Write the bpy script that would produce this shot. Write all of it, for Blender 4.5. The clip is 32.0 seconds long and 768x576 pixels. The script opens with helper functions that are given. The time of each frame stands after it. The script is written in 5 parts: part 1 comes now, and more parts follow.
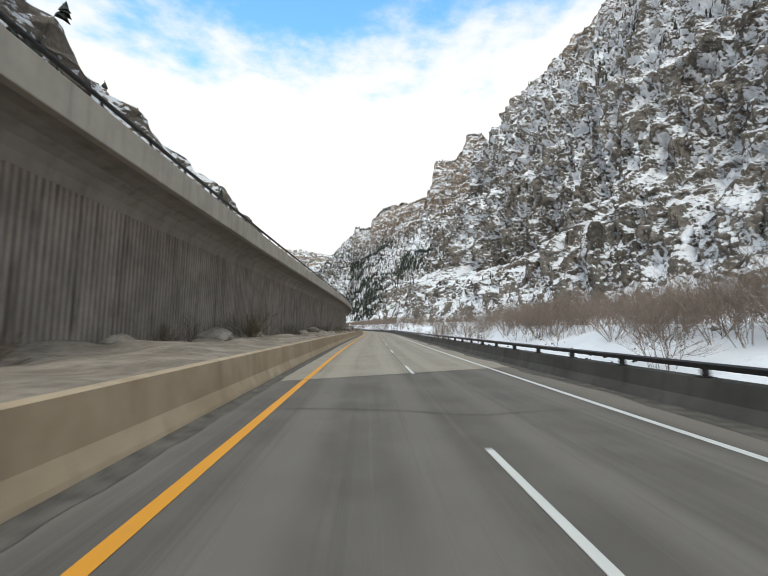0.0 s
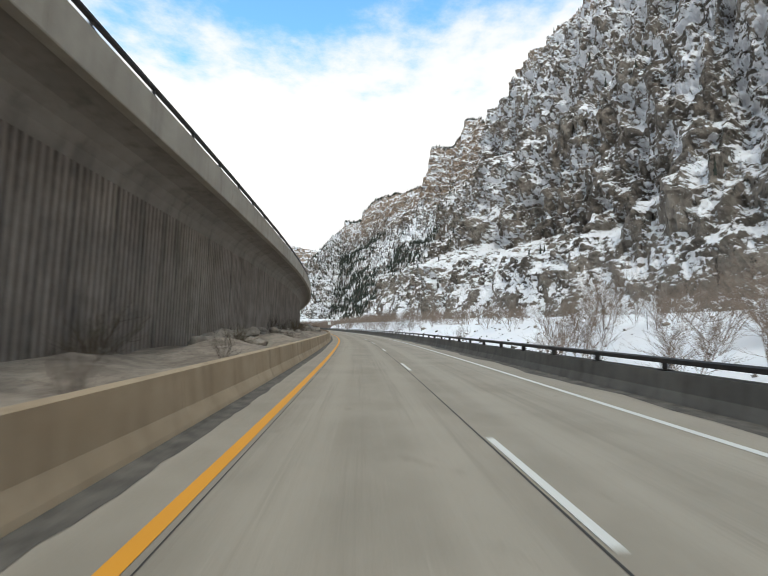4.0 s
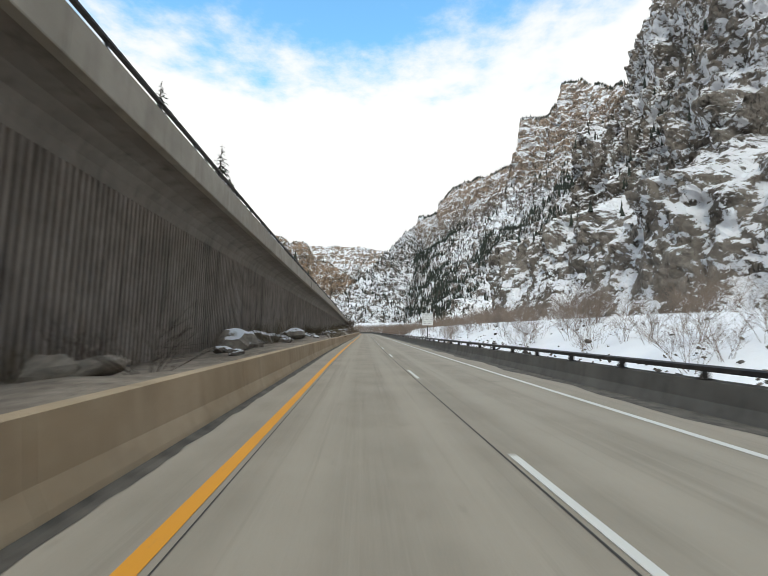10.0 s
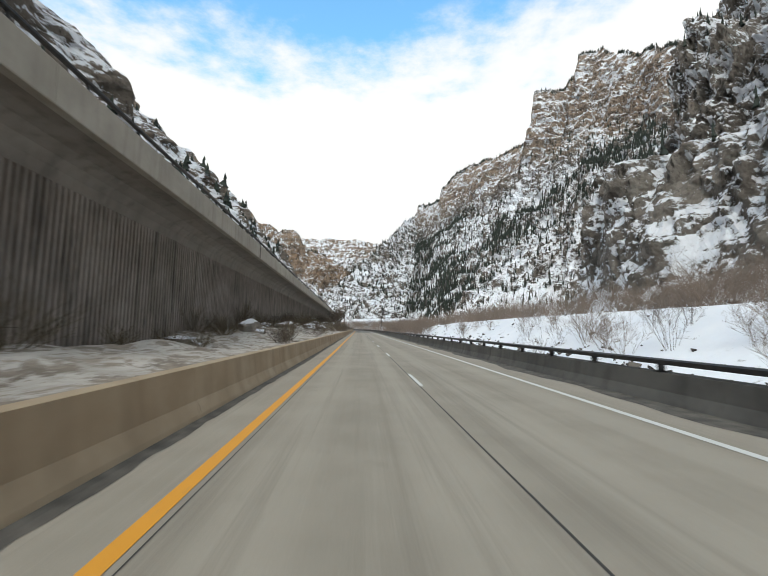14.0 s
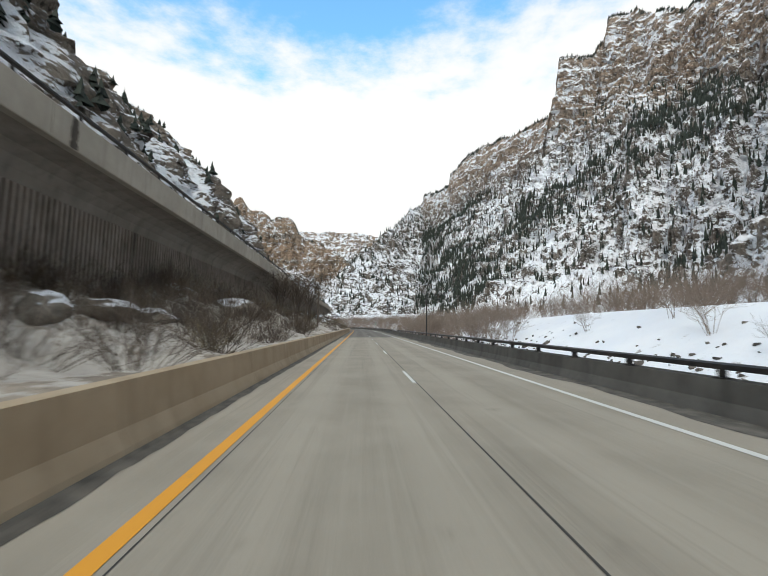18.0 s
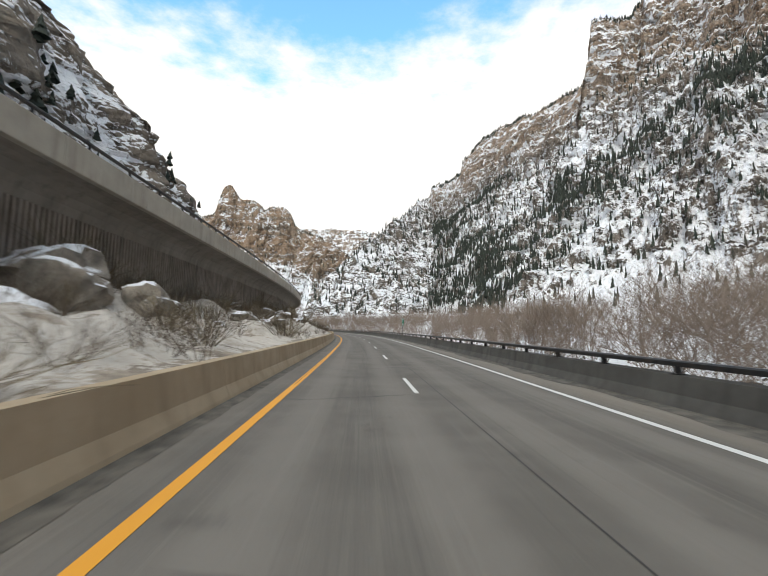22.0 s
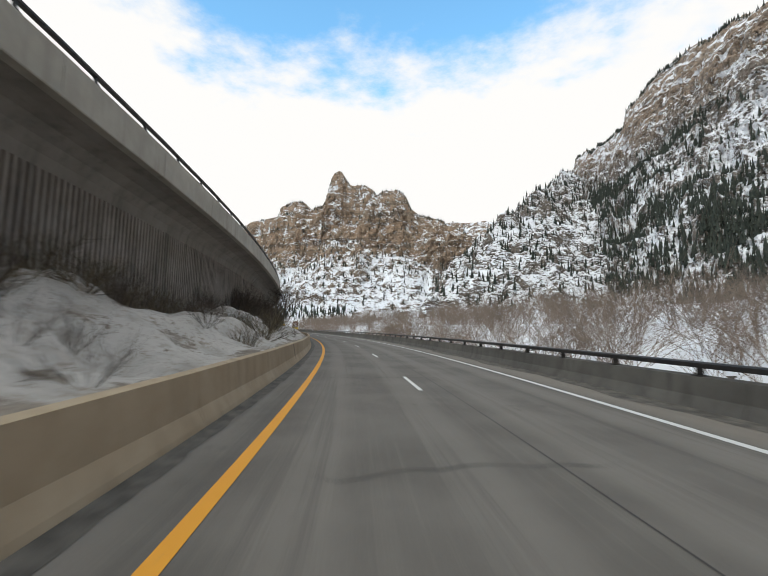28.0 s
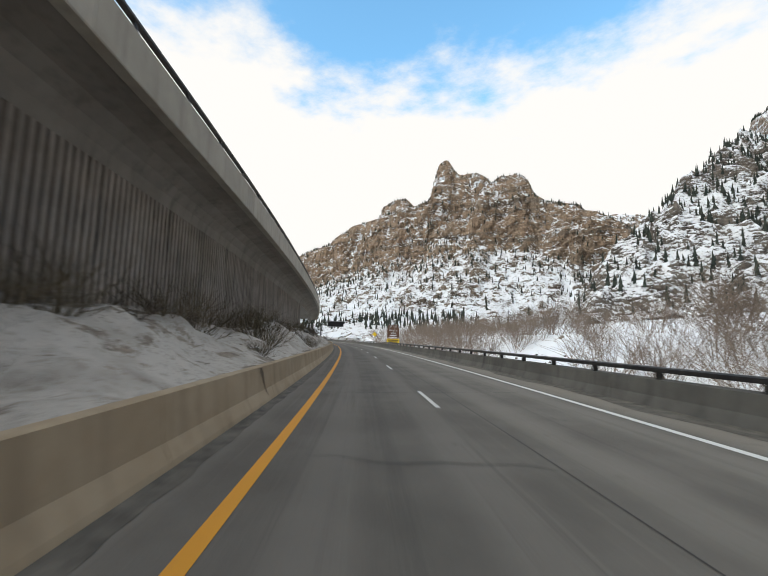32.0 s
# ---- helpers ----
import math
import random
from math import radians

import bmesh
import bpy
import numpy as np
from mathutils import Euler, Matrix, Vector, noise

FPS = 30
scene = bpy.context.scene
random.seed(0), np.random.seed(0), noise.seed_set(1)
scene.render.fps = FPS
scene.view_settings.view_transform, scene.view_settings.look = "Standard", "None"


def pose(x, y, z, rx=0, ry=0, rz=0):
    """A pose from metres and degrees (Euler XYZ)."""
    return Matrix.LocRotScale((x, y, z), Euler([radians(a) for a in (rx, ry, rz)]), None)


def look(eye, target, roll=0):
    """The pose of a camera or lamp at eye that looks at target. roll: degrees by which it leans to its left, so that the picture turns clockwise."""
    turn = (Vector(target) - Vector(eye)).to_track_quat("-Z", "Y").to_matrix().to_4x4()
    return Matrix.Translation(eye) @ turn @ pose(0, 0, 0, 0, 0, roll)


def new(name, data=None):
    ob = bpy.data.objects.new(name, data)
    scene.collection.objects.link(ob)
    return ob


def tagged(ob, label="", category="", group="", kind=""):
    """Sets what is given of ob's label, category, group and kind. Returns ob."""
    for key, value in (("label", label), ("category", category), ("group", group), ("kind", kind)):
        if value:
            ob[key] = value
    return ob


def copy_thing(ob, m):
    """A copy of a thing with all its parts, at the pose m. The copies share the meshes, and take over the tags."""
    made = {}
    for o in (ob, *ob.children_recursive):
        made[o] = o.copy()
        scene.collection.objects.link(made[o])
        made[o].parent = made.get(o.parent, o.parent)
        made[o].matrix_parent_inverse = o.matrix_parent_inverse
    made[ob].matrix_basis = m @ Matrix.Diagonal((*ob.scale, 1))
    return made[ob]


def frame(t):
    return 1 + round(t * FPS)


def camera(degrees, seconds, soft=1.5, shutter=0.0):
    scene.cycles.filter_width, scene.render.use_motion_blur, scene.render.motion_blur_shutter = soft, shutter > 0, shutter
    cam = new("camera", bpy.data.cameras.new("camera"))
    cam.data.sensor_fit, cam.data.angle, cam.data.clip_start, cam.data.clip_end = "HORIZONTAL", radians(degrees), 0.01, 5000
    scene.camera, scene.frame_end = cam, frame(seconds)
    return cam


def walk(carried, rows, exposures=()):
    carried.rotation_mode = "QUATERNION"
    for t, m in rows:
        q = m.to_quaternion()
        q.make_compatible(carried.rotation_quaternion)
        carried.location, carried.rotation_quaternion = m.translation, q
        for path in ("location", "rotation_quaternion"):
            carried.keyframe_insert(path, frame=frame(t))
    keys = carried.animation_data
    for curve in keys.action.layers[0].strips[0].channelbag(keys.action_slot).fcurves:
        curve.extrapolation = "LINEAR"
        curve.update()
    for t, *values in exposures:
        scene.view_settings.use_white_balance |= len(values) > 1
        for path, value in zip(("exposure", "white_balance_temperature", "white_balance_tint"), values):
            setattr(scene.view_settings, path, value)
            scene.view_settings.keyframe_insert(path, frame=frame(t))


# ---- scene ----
cam = camera(85.4, 32.0, soft=0.8, shutter=0.2)
PATH = [
    (0, (0.000, 0.000, 1.58), (0.113, 1.987, 1.772), 1.0),
    (0.5, (0.143, 12.455, 1.58), (0.283, 14.440, 1.777), 1.0),
    (1, (0.405, 24.908, 1.58), (0.564, 26.892, 1.779), 1.0),
    (1.5, (0.774, 37.361, 1.58), (0.947, 39.343, 1.777), 1.0),
    (2, (1.213, 49.812, 1.58), (1.393, 51.794, 1.774), 1.0),
    (2.5, (1.687, 62.263, 1.58), (1.870, 64.245, 1.772), 1.0),
    (3.5, (2.596, 87.169, 1.58), (2.767, 89.153, 1.769), 1.0),
    (4.5, (3.247, 112.088, 1.58), (3.389, 114.073, 1.771), 1.0),
    (5, (3.413, 124.552, 1.58), (3.535, 126.539, 1.774), 1.0),
    (5.5, (3.419, 137.018, 1.58), (3.510, 139.006, 1.776), 1.0),
    (6, (3.200, 149.484, 1.58), (3.249, 151.473, 1.779), 1.0),
    (6.5, (2.702, 161.942, 1.58), (2.701, 163.931, 1.785), 1.0),
    (7, (1.898, 174.386, 1.58), (1.847, 176.374, 1.791), 1.0),
    (7.5, (0.797, 186.807, 1.58), (0.701, 188.793, 1.795), 1.0),
    (8, (-0.567, 199.204, 1.58), (-0.702, 201.188, 1.796), 1.0),
    (8.5, (-2.141, 211.577, 1.58), (-2.304, 213.559, 1.793), 1.0),
    (9, (-3.861, 223.930, 1.58), (-4.042, 225.910, 1.793), 1.0),
    (9.5, (-5.665, 236.271, 1.58), (-5.855, 238.251, 1.791), 1.0),
    (10, (-7.500, 248.608, 1.58), (-7.689, 250.588, 1.788), 1.0),
    (10.5, (-9.324, 260.946, 1.58), (-9.508, 262.927, 1.786), 1.0),
    (11, (-11.114, 273.290, 1.58), (-11.291, 275.271, 1.783), 1.0),
    (11.5, (-12.860, 285.639, 1.58), (-13.029, 287.622, 1.782), 1.0),
    (12, (-14.565, 297.995, 1.58), (-14.728, 299.977, 1.784), 1.0),
    (12.5, (-16.241, 310.354, 1.58), (-16.401, 312.337, 1.783), 1.0),
    (13, (-17.904, 322.715, 1.58), (-18.064, 324.698, 1.779), 1.0),
    (13.5, (-19.576, 335.074, 1.58), (-19.740, 337.058, 1.776), 1.0),
    (14, (-21.278, 347.430, 1.58), (-21.448, 349.413, 1.775), 1.0),
    (14.5, (-23.019, 359.780, 1.58), (-23.196, 361.763, 1.775), 1.0),
    (15.5, (-26.593, 384.467, 1.58), (-26.776, 386.449, 1.775), 1.0),
    (16.5, (-30.185, 409.151, 1.58), (-30.365, 411.133, 1.768), 1.0),
    (17, (-31.962, 421.492, 1.58), (-32.139, 423.476, 1.766), 1.0),
    (17.5, (-33.729, 433.834, 1.58), (-33.906, 435.817, 1.764), 1.0),
    (18, (-35.496, 446.173, 1.58), (-35.674, 448.156, 1.764), 1.0),
    (18.5, (-37.266, 458.509, 1.58), (-37.444, 460.492, 1.767), 1.0),
    (19, (-39.036, 470.843, 1.58), (-39.214, 472.826, 1.769), 1.0),
    (19.5, (-40.807, 483.175, 1.58), (-40.984, 485.158, 1.772), 1.0),
    (20, (-42.583, 495.504, 1.58), (-42.763, 497.487, 1.773), 1.0),
    (20.5, (-44.374, 507.829, 1.58), (-44.558, 509.811, 1.772), 1.0),
    (21, (-46.187, 520.148, 1.58), (-46.375, 522.130, 1.770), 1.0),
    (21.5, (-48.022, 532.462, 1.58), (-48.213, 534.444, 1.772), 1.0),
    (22, (-49.879, 544.771, 1.58), (-50.072, 546.752, 1.774), 1.0),
    (22.5, (-51.771, 557.072, 1.58), (-51.972, 559.052, 1.776), 1.0),
    (23, (-53.739, 569.359, 1.58), (-53.957, 571.337, 1.775), 1.0),
    (23.5, (-55.829, 581.624, 1.58), (-56.071, 583.599, 1.774), 1.0),
    (24, (-58.078, 593.858, 1.58), (-58.348, 595.830, 1.772), 1.0),
    (24.5, (-60.524, 606.053, 1.58), (-60.829, 608.020, 1.770), 1.0),
    (25, (-63.231, 618.193, 1.58), (-63.585, 620.152, 1.766), 1.0),
    (25.5, (-66.277, 630.252, 1.58), (-66.695, 632.199, 1.764), 1.0),
    (26.5, (-73.610, 654.018, 1.58), (-74.169, 655.928, 1.773), 1.0),
    (27.5, (-82.634, 677.196, 1.58), (-83.326, 679.062, 1.772), 1.0),
    (28, (-87.749, 688.533, 1.58), (-88.505, 690.374, 1.776), 1.0),
    (28.5, (-93.269, 699.680, 1.58), (-94.093, 701.491, 1.781), 1.0),
    (29, (-99.204, 710.611, 1.58), (-100.098, 712.388, 1.787), 1.0),
    (29.5, (-105.548, 721.310, 1.58), (-106.507, 723.052, 1.795), 1.0),
    (30, (-112.269, 731.777, 1.58), (-113.286, 733.484, 1.803), 1.0),
    (30.5, (-119.327, 742.019, 1.58), (-120.395, 743.694, 1.810), 1.0),
    (31, (-126.683, 752.050, 1.58), (-127.796, 753.694, 1.818), 1.0),
    (31.5, (-134.303, 761.882, 1.58), (-135.457, 763.497, 1.823), 1.0),
    (32, (-142.134, 771.548, 1.58), (-143.323, 773.137, 1.823), 1.0),
]
walk(cam, [(t, look(eye, target, roll)) for t, eye, target, roll in PATH], exposures=[(0.0, -0.08, 6500, 9), (18.0, -0.1, 6500, 9), (20.5, 0.03, 6650, 10), (22.5, 0.08, 6750, 11), (24.5, -0.12, 6700, 11), (28.0, -0.15, 6600, 10), (32.0, -0.15, 6700, 10)])

# ---- world, sun and exposure ----
SUN_ELEVATION, SUN_TURN = 38.0, 188.0
world = bpy.data.worlds.new("winter_sky")
scene.world = world
world.use_nodes = True
wn, wl = world.node_tree.nodes, world.node_tree.links
wn.clear()


def wnode(kind, **values):
    n = wn.new(kind)
    for k, v in values.items():
        n.inputs[k].default_value = v
    return n


w_out, w_bg = wn.new("ShaderNodeOutputWorld"), wn.new("ShaderNodeBackground")
w_sky = wn.new("ShaderNodeTexSky")
w_sky.sky_type, w_sky.sun_disc = "NISHITA", False
w_sky.sun_elevation, w_sky.sun_rotation = radians(SUN_ELEVATION), radians(SUN_TURN)
w_co = wn.new("ShaderNodeTexCoord")
w_sep = wn.new("ShaderNodeSeparateXYZ")
wl.new(w_co.outputs["Generated"], w_sep.inputs[0])
# the cloud layer lies on a plane overhead: direction divided by its height
w_h = wn.new("ShaderNodeMath"); w_h.operation = "MAXIMUM"; w_h.inputs[1].default_value = 0.06
wl.new(w_sep.outputs["Z"], w_h.inputs[0])
w_div = wn.new("ShaderNodeVectorMath"); w_div.operation = "DIVIDE"
w_cmb = wn.new("ShaderNodeCombineXYZ")
for k in "XYZ":
    wl.new(w_h.outputs[0], w_cmb.inputs[k])
wl.new(w_co.outputs["Generated"], w_div.inputs[0]); wl.new(w_cmb.outputs[0], w_div.inputs[1])
w_big = wnode("ShaderNodeTexNoise", Scale=0.9, Detail=5.0, Roughness=0.55)
w_fine = wnode("ShaderNodeTexNoise", Scale=2.6, Detail=7.0, Roughness=0.6)
wl.new(w_div.outputs[0], w_big.inputs["Vector"]); wl.new(w_div.outputs[0], w_fine.inputs["Vector"])


def wmath(op, *values):
    n = wn.new("ShaderNodeMath")
    n.operation = op
    for socket, v in zip(n.inputs, values):
        if isinstance(v, (int, float)):
            socket.default_value = v
        else:
            wl.new(v, socket)
    return n.outputs[0]


# a bank of cloud over the canyon that breaks up towards the top of the sky, most of all ahead and to the left
w_flat = wn.new("ShaderNodeVectorMath"); w_flat.operation = "MULTIPLY"; w_flat.inputs[1].default_value = (1, 1, 0)
wl.new(w_co.outputs["Generated"], w_flat.inputs[0])
w_unit = wn.new("ShaderNodeVectorMath"); w_unit.operation = "NORMALIZE"
wl.new(w_flat.outputs[0], w_unit.inputs[0])
w_dot = wn.new("ShaderNodeVectorMath"); w_dot.operation = "DOT_PRODUCT"; w_dot.inputs[1].default_value = (-0.56, 0.83, 0)
wl.new(w_unit.outputs[0], w_dot.inputs[0])
w_side = wmath("MINIMUM", wmath("MULTIPLY", wmath("SUBTRACT", 1.0, w_dot.outputs["Value"]), 0.5), 0.065)
w_wisp = wmath("ADD", wmath("MULTIPLY", wmath("SUBTRACT", w_fine.outputs[0], 0.5), 0.30), wmath("MULTIPLY", wmath("SUBTRACT", w_big.outputs[0], 0.5), 0.2))
w_clear = wmath("ADD", wmath("SUBTRACT", wmath("SUBTRACT", w_sep.outputs["Z"], 0.505), w_side), w_wisp)
# cloud added overhead, out of view, to keep the sky's light from turning blue
w_clear = wmath("SUBTRACT", w_clear, wmath("MULTIPLY", wmath("MAXIMUM", wmath("SUBTRACT", w_sep.outputs["Z"], 0.70), 0.0), 3.0))
w_ramp = wn.new("ShaderNodeMapRange")
w_ramp.interpolation_type = "SMOOTHSTEP"
w_ramp.inputs["From Min"].default_value, w_ramp.inputs["From Max"].default_value = 0.085, -0.015
wl.new(w_clear, w_ramp.inputs["Value"])
w_mix = wn.new("ShaderNodeMix"); w_mix.data_type = "RGBA"
w_blue = wn.new("ShaderNodeMix"); w_blue.data_type = "RGBA"; w_blue.blend_type = "MULTIPLY"; w_blue.inputs["Factor"].default_value = 1.0
wl.new(w_sky.outputs[0], w_blue.inputs["A"]); w_blue.inputs["B"].default_value = (2.7, 4.2, 4.25, 1)
wl.new(w_ramp.outputs[0], w_mix.inputs["Factor"]); wl.new(w_blue.outputs["Result"], w_mix.inputs["A"])
w_mix.inputs["B"].default_value = (11.0, 11.0, 10.9, 1)
wl.new(w_mix.outputs["Result"], w_bg.inputs[0]); w_bg.inputs[1].default_value = 0.1
wl.new(w_bg.outputs[0], w_out.inputs[0])

sun = new("sun", bpy.data.lights.new("sun", "SUN"))
sun.data.energy, sun.data.angle, sun.data.color = 1.25, radians(14), (1.0, 0.95, 0.88)
sun.matrix_world = look((0, 0, 0), (-math.sin(radians(SUN_TURN)) * math.cos(radians(SUN_ELEVATION)), -math.cos(radians(SUN_TURN)) * math.cos(radians(SUN_ELEVATION)), -math.sin(radians(SUN_ELEVATION))))
scene.view_settings.exposure = 0.0


# ---- materials ----
class Mat:
    """A node material in the making; every call adds a node and gives its output."""

    def __init__(self, name, rough=0.8, metal=0.0, spec=0.4):
        self.m = bpy.data.materials.new(name)
        self.m.use_nodes = True
        self.t = self.m.node_tree
        self.b = self.t.nodes["Principled BSDF"]
        self.b.inputs["Roughness"].default_value, self.b.inputs["Metallic"].default_value = rough, metal
        self.b.inputs["Specular IOR Level"].default_value = spec

    def put(self, socket, v):
        if hasattr(v, "is_output"):
            self.t.links.new(v, socket)
        else:
            socket.default_value = v

    def pos(self, sx=1.0, sy=1.0, sz=1.0):
        src = self.t.nodes.new("ShaderNodeNewGeometry").outputs["Position"]
        n = self.t.nodes.new("ShaderNodeVectorMath")
        n.operation = "MULTIPLY"
        self.put(n.inputs[0], src)
        n.inputs[1].default_value = (sx, sy, sz)
        return n.outputs[0]

    def noise(self, vec, scale, detail=4.0, rough=0.55):
        n = self.t.nodes.new("ShaderNodeTexNoise")
        self.put(n.inputs["Vector"], vec)
        n.inputs["Scale"].default_value, n.inputs["Detail"].default_value, n.inputs["Roughness"].default_value = scale, detail, rough
        return n.outputs["Fac"]

    def bend(self, vec, scale, amount):
        """The vector, shifted by a noise of its own."""
        n = self.t.nodes.new("ShaderNodeTexNoise")
        self.put(n.inputs["Vector"], vec)
        n.inputs["Scale"].default_value, n.inputs["Detail"].default_value = scale, 4.0
        m = self.t.nodes.new("ShaderNodeVectorMath")
        m.operation = "MULTIPLY_ADD"
        self.put(m.inputs[0], n.outputs["Color"])
        m.inputs[1].default_value = (2 * amount,) * 3
        self.put(m.inputs[2], vec)
        return m.outputs[0]

    def blocks(self, vec, size, tall):
        """Broken blocks: the distance from a block's middle, its tone, and the height over its middle."""
        q = self.t.nodes.new("ShaderNodeVectorMath")
        q.operation = "MULTIPLY"
        self.put(q.inputs[0], vec)
        q.inputs[1].default_value = (1 / size, 1 / size, 1 / (size * tall))
        n = self.t.nodes.new("ShaderNodeTexVoronoi")
        self.put(n.inputs["Vector"], q.outputs[0])
        n.inputs["Scale"].default_value = 1.0
        d = self.t.nodes.new("ShaderNodeVectorMath")
        d.operation = "SUBTRACT"
        self.put(d.inputs[0], q.outputs[0])
        self.put(d.inputs[1], n.outputs["Position"])
        up, tone = self.t.nodes.new("ShaderNodeSeparateXYZ"), self.t.nodes.new("ShaderNodeSeparateXYZ")
        self.put(up.inputs[0], d.outputs[0])
        self.put(tone.inputs[0], n.outputs["Color"])
        return n.outputs["Distance"], tone.outputs["X"], up.outputs["Z"]

    def math(self, op, a, b=0.0, c=0.0):
        n = self.t.nodes.new("ShaderNodeMath")
        n.operation = op
        for s, v in zip(n.inputs, (a, b, c)):
            self.put(s, v)
        return n.outputs[0]

    def ramp(self, v, lo, hi):
        n = self.t.nodes.new("ShaderNodeMapRange")
        n.interpolation_type = "SMOOTHSTEP"
        self.put(n.inputs["Value"], v)
        n.inputs["From Min"].default_value, n.inputs["From Max"].default_value = lo, hi
        return n.outputs[0]

    def mix(self, f, a, b):
        n = self.t.nodes.new("ShaderNodeMix")
        n.data_type = "RGBA"
        self.put(n.inputs["Factor"], f)
        self.put(n.inputs["A"], (*a, 1) if isinstance(a, tuple) else a)
        self.put(n.inputs["B"], (*b, 1) if isinstance(b, tuple) else b)
        return n.outputs["Result"]

    def up(self):
        n = self.t.nodes.new("ShaderNodeSeparateXYZ")
        self.put(n.inputs[0], self.t.nodes.new("ShaderNodeNewGeometry").outputs["Normal"])
        return n.outputs["Z"]

    def height(self):
        n = self.t.nodes.new("ShaderNodeSeparateXYZ")
        self.put(n.inputs[0], self.t.nodes.new("ShaderNodeNewGeometry").outputs["Position"])
        return n.outputs["Z"]

    def attr(self, name):
        n = self.t.nodes.new("ShaderNodeAttribute")
        n.attribute_name = name
        return n.outputs["Fac"]

    def island(self):
        return self.t.nodes.new("ShaderNodeNewGeometry").outputs["Random Per Island"]

    def each(self):
        return self.t.nodes.new("ShaderNodeObjectInfo").outputs["Random"]

    def bump(self, v, strength, distance):
        n = self.t.nodes.new("ShaderNodeBump")
        n.inputs["Strength"].default_value, n.inputs["Distance"].default_value = strength, distance
        self.put(n.inputs["Height"], v)
        self.put(self.b.inputs["Normal"], n.outputs[0])
        return self

    def colour(self, v):
        self.put(self.b.inputs["Base Color"], (*v, 1) if isinstance(v, tuple) else v)
        return self.m


SNOW = (0.83, 0.84, 0.865)


def rock_material(name, dark, light, tan, tan_low, tan_high, block, tall, bands):
    """Broken canyon rock in blocks of a size in metres, each with snow on its top: grey below, tan beds above."""
    k = Mat(name, 0.92, 0.0, 0.2)
    p = k.pos()
    bent = k.bend(p, 0.22, 0.35 * block)
    upright = k.pos(1.0, 1.0, 0.14)
    far1, tone1, top1 = k.blocks(bent, block, tall)
    far2, tone2, top2 = k.blocks(k.bend(p, 0.7, 0.45), block * 0.36, 0.8)
    base = k.mix(k.ramp(k.noise(p, 0.03, 6, 0.6), 0.36, 0.64), dark, light)
    beds = k.noise(k.pos(0.03, 0.03, 1.0), 0.16, 5, 0.7)
    z = k.math("ADD", k.height(), k.math("MULTIPLY", k.noise(p, 0.008, 3), 90.0))
    upper = k.ramp(z, tan_low, tan_high)
    base = k.mix(k.math("MULTIPLY", upper, k.ramp(beds, 0.36, 0.50)), base, tan)
    base = k.mix(k.math("MULTIPLY", k.ramp(beds, 0.55, 0.62), 0.5), base, tuple(c * 0.6 for c in light))
    base = k.mix(k.math("MULTIPLY", k.ramp(tone1, 0.45, 1.0), 0.42), base, tuple(c * 1.35 for c in light))
    base = k.mix(k.math("MULTIPLY", k.ramp(tone2, 0.5, 0.0), 0.4), base, tuple(c * 0.45 for c in dark))
    base = k.mix(k.math("MULTIPLY", k.ramp(k.noise(p, 0.45, 7, 0.78), 0.48, 0.62), 0.4), base, tuple(c * 1.4 for c in light))
    crack = k.ramp(k.noise(upright, 0.34, 7, 0.78), 0.36, 0.45)
    base = k.mix(crack, tuple(c * 0.38 for c in dark), base)
    joints = k.ramp(far1, 0.62, 0.78)
    base = k.mix(k.math("MULTIPLY", joints, 0.5), base, tuple(c * 0.32 for c in dark))
    half = lambda v, w: k.math("MULTIPLY", k.math("SUBTRACT", v, 0.5), w)
    lay = k.math("MULTIPLY", k.attr("snow"), 1.0)
    lay = k.math("MULTIPLY_ADD", top1, 0.38, lay)
    lay = k.math("MULTIPLY_ADD", top2, 0.55, lay)
    lay = k.math("ADD", lay, half(k.noise(p, 0.05, 3, 0.6), 0.9))
    lay = k.math("ADD", lay, half(k.noise(k.pos(1.0, 1.0, 1.0), 0.28, 6, 0.72), 1.8))
    lay = k.math("ADD", lay, half(k.noise(k.pos(1.0, 1.0, 1.25), 1.0, 7, 0.82), 2.5))
    # chutes run down the face
    lay = k.math("ADD", lay, half(k.noise(k.bend(k.pos(1.0, 1.0, 0.25), 0.05, 6.0), 0.11, 4, 0.6), 1.7))
    # level ledges between the upper beds hold long strips of snow
    shelf = k.math("DIVIDE", k.math("ADD", k.height(), half(k.noise(p, 0.010, 5, 0.65), 110.0)), 24.0)
    shelf = k.math("PINGPONG", k.math("ADD", shelf, half(k.noise(k.pos(0.15, 0.15, 1.0), 0.05, 3), 2.5)), 0.5)
    shelf = k.math("MULTIPLY", k.math("SUBTRACT", k.ramp(shelf, 0.30, 0.42), 0.3), k.math("MULTIPLY_ADD", upper, 0.85, 0.15))
    lay = k.math("MULTIPLY_ADD", shelf, bands, lay)
    snow = k.ramp(lay, -0.02, 0.05)
    relief = k.math("ADD", k.math("MULTIPLY", far1, -0.3 * block), k.math("MULTIPLY", far2, -0.2 * block))
    relief = k.math("ADD", relief, k.math("ADD", k.math("MULTIPLY", k.noise(p, 0.6, 8, 0.75), 1.6), k.math("MULTIPLY", k.noise(upright, 0.3, 7, 0.75), 1.6)))
    k.bump(k.math("MULTIPLY_ADD", k.math("MULTIPLY", relief, k.math("MULTIPLY_ADD", snow, -0.6, 1.0)), 1.0, k.math("MULTIPLY", snow, 0.8)), 0.9, 1.3)
